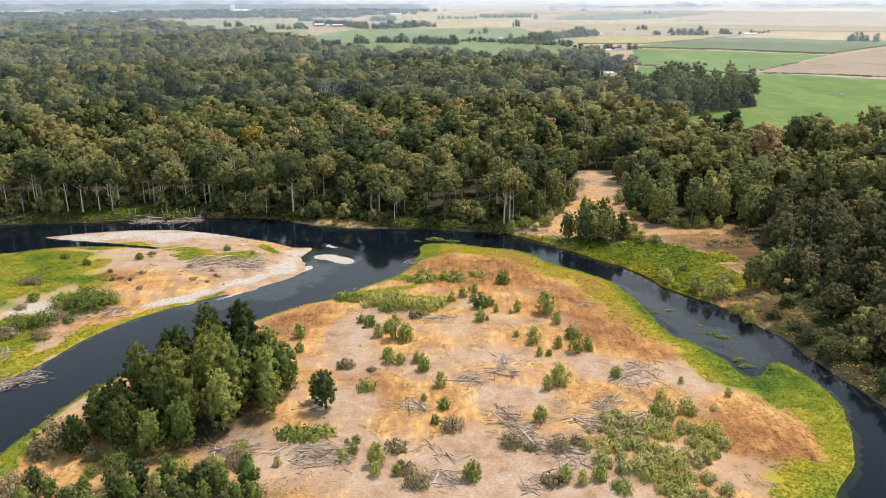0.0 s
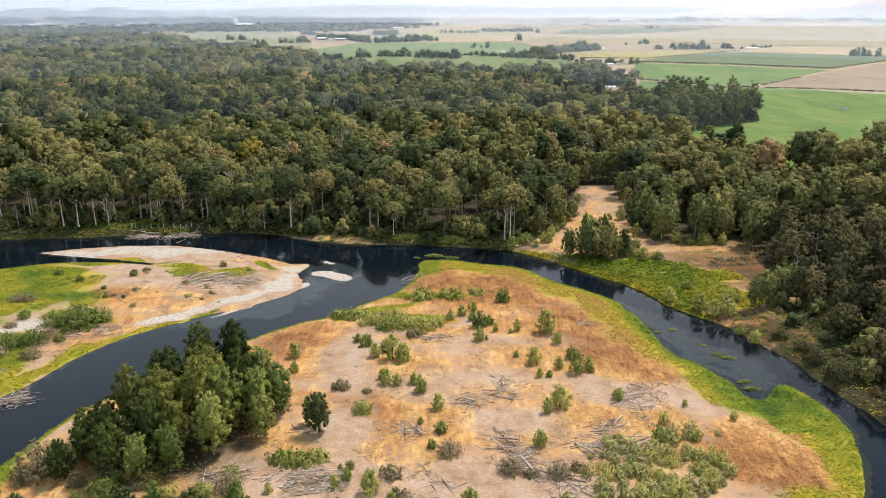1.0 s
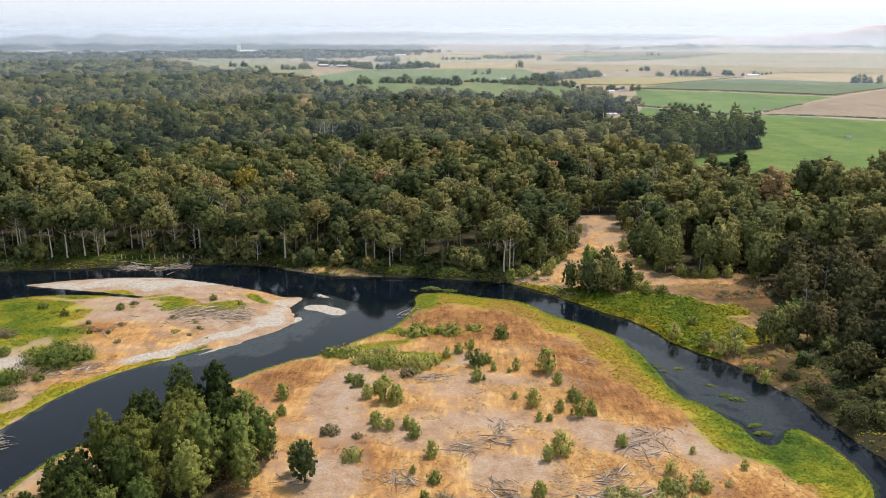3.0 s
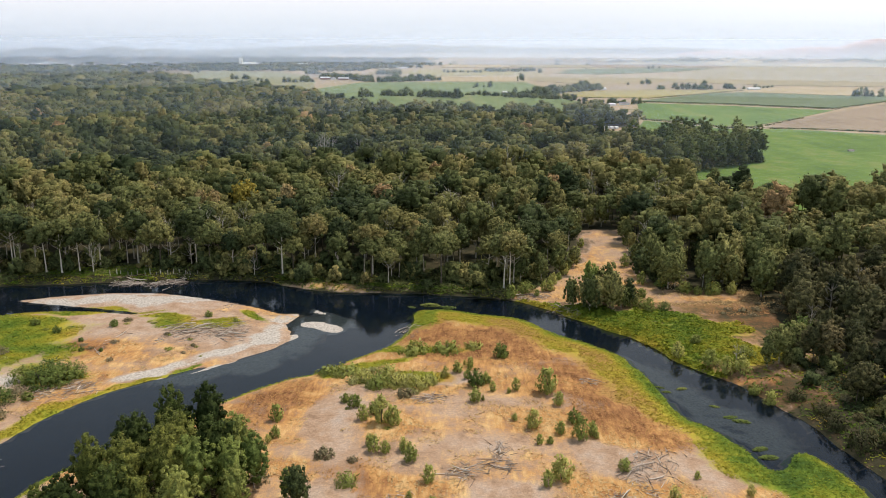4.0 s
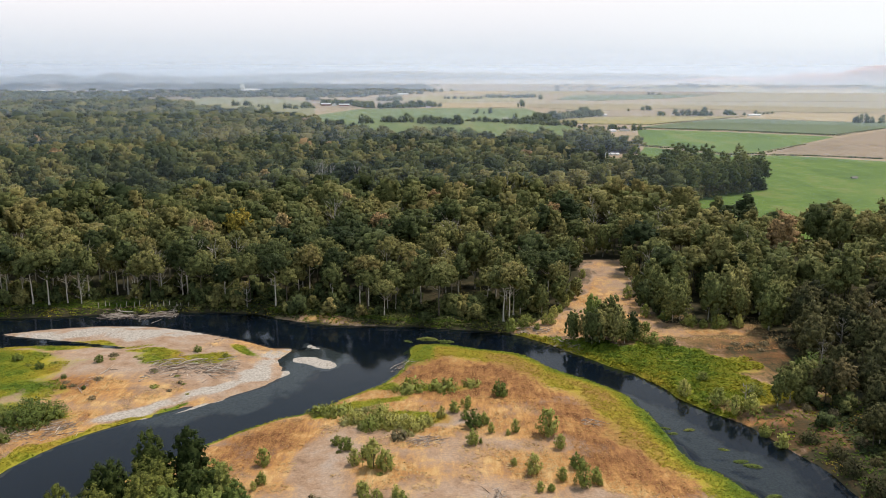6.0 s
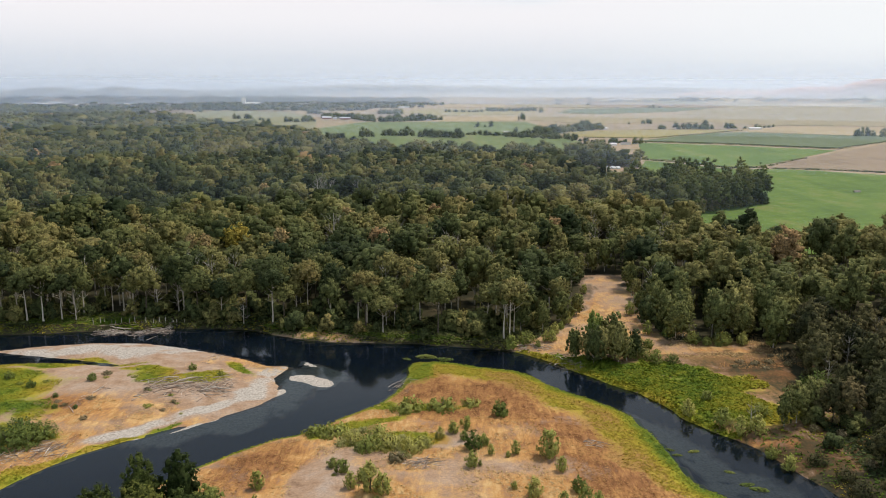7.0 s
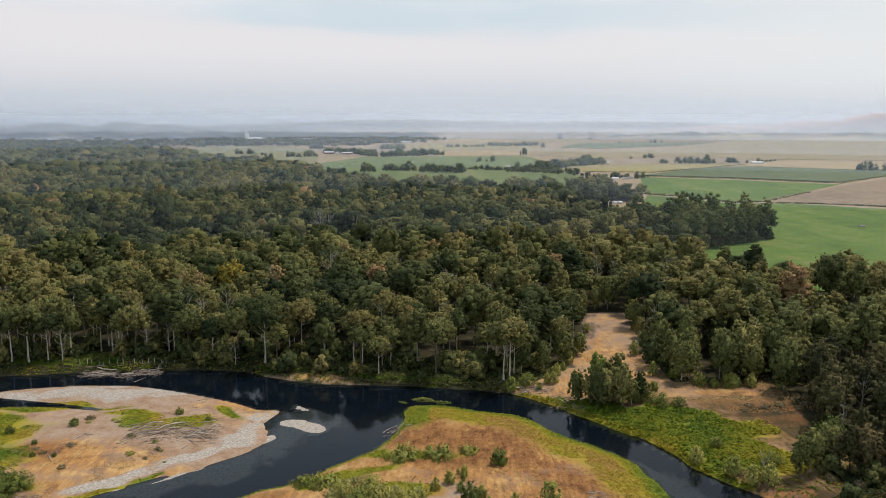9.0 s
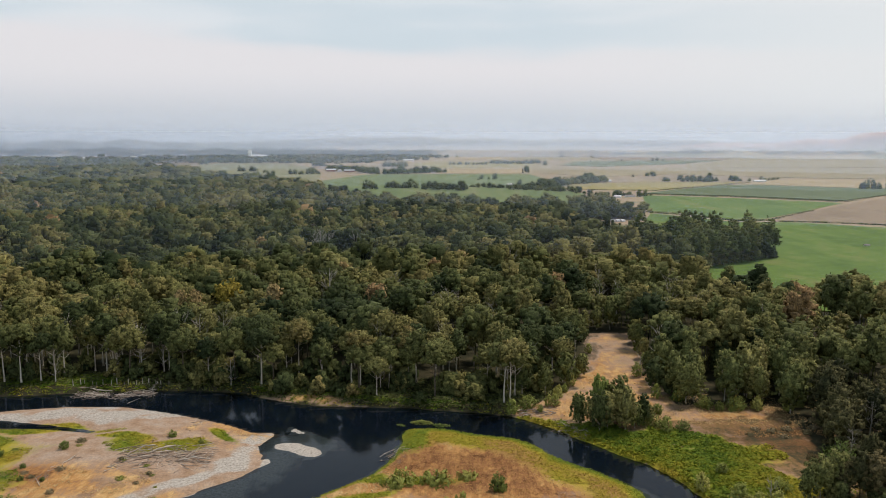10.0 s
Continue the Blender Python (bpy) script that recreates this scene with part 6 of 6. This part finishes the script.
stake = holder("wooden_stake", "pale wooden stake standing in the bank", "stake", "stakes along the far bank")
part("shaft", mesh_from_arrays("shaft", *tube([(0, 0, -0.4), (0.02, 0.01, 0.5), (0.03, 0.0, 1.0)], [0.07, 0.065, 0.045], 6), mat_snag, True), stake)
for i in range(16):
    x = -124 + 2.1 * i + sg.uniform(-0.7, 0.7)
    put(stake, x, float(np.interp(x, [-124, -110, -92], [306.5, 308, 309.5])) + sg.uniform(-0.6, 0.6), sg.uniform(1.2, 2.6), g=sg)


def log_kind(g, label):
    """A weathered log of unit length lying along x: bent, tapered, with broken stubs; some keep a root fan."""
    e = holder("driftwood_log", label, "log", "driftwood on the bars")
    n = 6
    x = np.linspace(-0.5, 0.5, n)
    line = np.column_stack([x, np.cumsum(g.normal(0, 0.022, n)), 0.01 + np.abs(np.cumsum(g.normal(0, 0.01, n)))])
    part("stem", mesh_from_arrays("stem", *tube(line, np.linspace(0.034, 0.014, n) * np.r_[0.6, np.ones(n - 2), 0.4], 6), mat_drift, True), e)
    k = line[int(g.integers(1, n - 2))]
    out = k + g.normal(0, 1, 3) * (0.03, 0.05, 0.02) + (0.10, 0.05, 0.05)
    part("branch", mesh_from_arrays("branch", *tube([k, (k + out) / 2 + (0, 0, 0.01), out], [0.016, 0.011, 0.004], 4), mat_drift, True), e)
    return e


logs = [log_kind(sg, "bleached grey driftwood log lying on the bar") for _ in range(6)]
twigs = []
for cx, cy, half, turn, k, length in DRIFT_BAR + DRIFT_OTHER + DRIFT_REST:
    c, s = math.cos(radians(turn)), math.sin(radians(turn))
    for i in range(max(2, int(k * 0.62))):
        u, w = sg.uniform(-1, 1) * half, sg.normal(0, 0.6 + 0.045 * k)
        x, y = cx + u * c - w * s, cy + u * s + w * c
        size = length * (0.28 + 0.95 * sg.random() ** 1.8)
        z = max(ground_z(x, y), 0.0) + 0.1 + sg.uniform(0, 0.03) * k
        ob = copy_thing(logs[int(sg.integers(6))], pose(x, y, z, sg.uniform(0, 360), sg.normal(0, 5) - (12 if sg.random() < 0.12 else 0), turn + sg.normal(0, 9 if cy > 295 else 38) + (180 if sg.random() < 0.5 else 0)))
        ob.scale = (size * 1.15, size * 1.3, size * 1.3)
    m = k * 9
    u, w = sg.uniform(-1.1, 1.1, m) * half, sg.normal(0, 1.0 + 0.05 * k, m)
    xs, ys = cx + u * c - w * s, cy + u * s + w * c
    zs = np.maximum(land(xs, ys)[0], 0) + sg.uniform(0.02, 0.35, m)
    for x, y, z in zip(xs, ys, zs):
        a, r = radians(turn) + sg.normal(0, 0.8), sg.uniform(0.3, 1.3)
        if sg.random() < 0.1:
            r = r * 1.7 + 0.8
        twigs.append(tube([(x - math.cos(a) * r, y - math.sin(a) * r, z - 0.08), (x + math.cos(a) * r, y + math.sin(a) * r, z + sg.uniform(-0.1, 0.2))], [0.05 + 0.03 * r, 0.03], 3))
v, f = joined(twigs)
tagged(new("driftwood_twigs", mesh_from_arrays("driftwood_twigs", v, f, mat_sticks)), "tangled bleached sticks and branches in drift piles", "driftwood", kind="stuff")


def carpet(name, xs, ys, zs, g, size, per, material, label, lean=None, rise=0.3):
    """Tufts past counting as one mesh, each tuft a few sprays with one tone."""
    m = len(xs)
    pos = np.repeat(np.column_stack([xs, ys, zs]), per, axis=0) + g.normal(0, 1, (m * per, 3)) * size * (0.45, 0.45, 0.0) + (0, 0, size * rise)
    v, f, soft = sprays(g, pos, g.normal(0, 0.6, (m * per, 3)) * (1, 1, 0.4), np.repeat(unit(np.array([0.0, 0, 1.0]) + g.normal(0, 0.25 if size < 0.6 else 0.42, (m, 3)) * (1, 1, 0)), per, axis=0), np.full(m * per, size), 0.3)
    me = mesh_from_arrays(name, v, f, material, False, soft)
    a = me.attributes.new("tone", "FLOAT", "POINT")
    a.data.foreach_set("value", np.repeat(np.clip((0.5 + 1.2 * value_noise(xs, ys, 13, 71, 4) if lean is None else lean) + g.normal(0, 0.07, m), 0, 1), per * 4).astype(np.float32))
    return tagged(new(name, me), label, "grass", kind="stuff")


cg = np.random.default_rng(41)
cx, cy = cg.uniform(-190, 140, 330000), cg.uniform(112, 322, 330000)
seen = in_view(cx, cy, 22)
cx, cy = cx[seen], cy[seen]
cz, c1, c2, c3, c4 = land(cx, cy)
z_dry, z_weed, z_pale, z_litter_shade, z_bed, z_farm = zones(cx, cy, c1, c2, c3, c4)
patchy = value_noise(cx, cy, 5, 50, 3)
on = (cz > 0.05) & (z_weed + patchy * 0.7 > 0.55)
ripe, rusty = ripeness(cx, cy, c1, c2, c3)
on_low, on_tall = on & (c1 < -1.4), on & (c1 >= -1.4)
carpet("bank_weeds", cx[on_low], cy[on_low], cz[on_low], cg, 0.46, 2, mat_weeds, "low green and yellow weeds along the banks", ripe[on_low])
carpet("bank_weeds", cx[on_tall], cy[on_tall], cz[on_tall], cg, 0.85, 2, mat_weeds, "lush bright green weeds along the far bank", ripe[on_tall])
on = (cz > 0.3) & ~on & ((c1 < -1.4) | (cy > 262)) & (z_dry + patchy * 1.6 > 0.62) & (cg.random(len(cx)) < 0.5)
carpet("dry_grass", cx[on], cy[on], cz[on], cg, 0.38, 2, mat_straw, "dry orange and straw coloured grass tufts", 0.84 - 0.58 * rusty[on])
on = (c1 > 0.6) & (z_litter_shade + z_weed > 0.3) & (inside(cx, cy + 6, FOREST) | ((cx > 98) & (cy < 226))) & (c1 < 26) & (cg.random(len(cx)) < 0.4)
side = (c1 > 0.3) & (cx > 78) & (cy > 130) & (cy < 232) & (cg.random(len(cx)) < 0.22) & (patchy > -0.12) & ~on
carpet("bank_scrub", cx[side], cy[side], cz[side], cg, 0.62, 2, mat_weeds, "low olive and brown scrub on the shaded bank", np.clip(0.24 + 2.0 * value_noise(cx[side], cy[side], 7, 85, 3), 0, 0.95))
bank = (c1 > 0.2) & (c1 < 14) & (cx < 30) & (cy > 284) & (cg.random(len(cx)) < 0.45) & ~on
carpet("bank_tufts", cx[bank], cy[bank], cz[bank], cg, 0.6, 2, mat_weeds, "ragged green and brown tufts on the far bank", np.clip(0.30 + 1.6 * value_noise(cx[bank], cy[bank], 9, 83, 3), 0, 1))
carpet("undergrowth", cx[on], cy[on], cz[on], cg, 1.0, 2, mat_woods, "tangled green undergrowth at the wood's foot", np.where(cx[on] > 84, 0.16, 0.36) + 0.7 * value_noise(cx[on], cy[on], 13, 71, 4))

for pattern in (*kinds, *fronts, *bushy, *bank_trees, *understory, *far_kinds, *clump, *pale_clump, *willows, *greens, *sages, *mats, *rusts, *scrubs, bank_shrub, big_willow, light_willow, big_sage, *saplings, *rafts, *bare, *browned, *logs, stake):
    drop_kind(pattern)
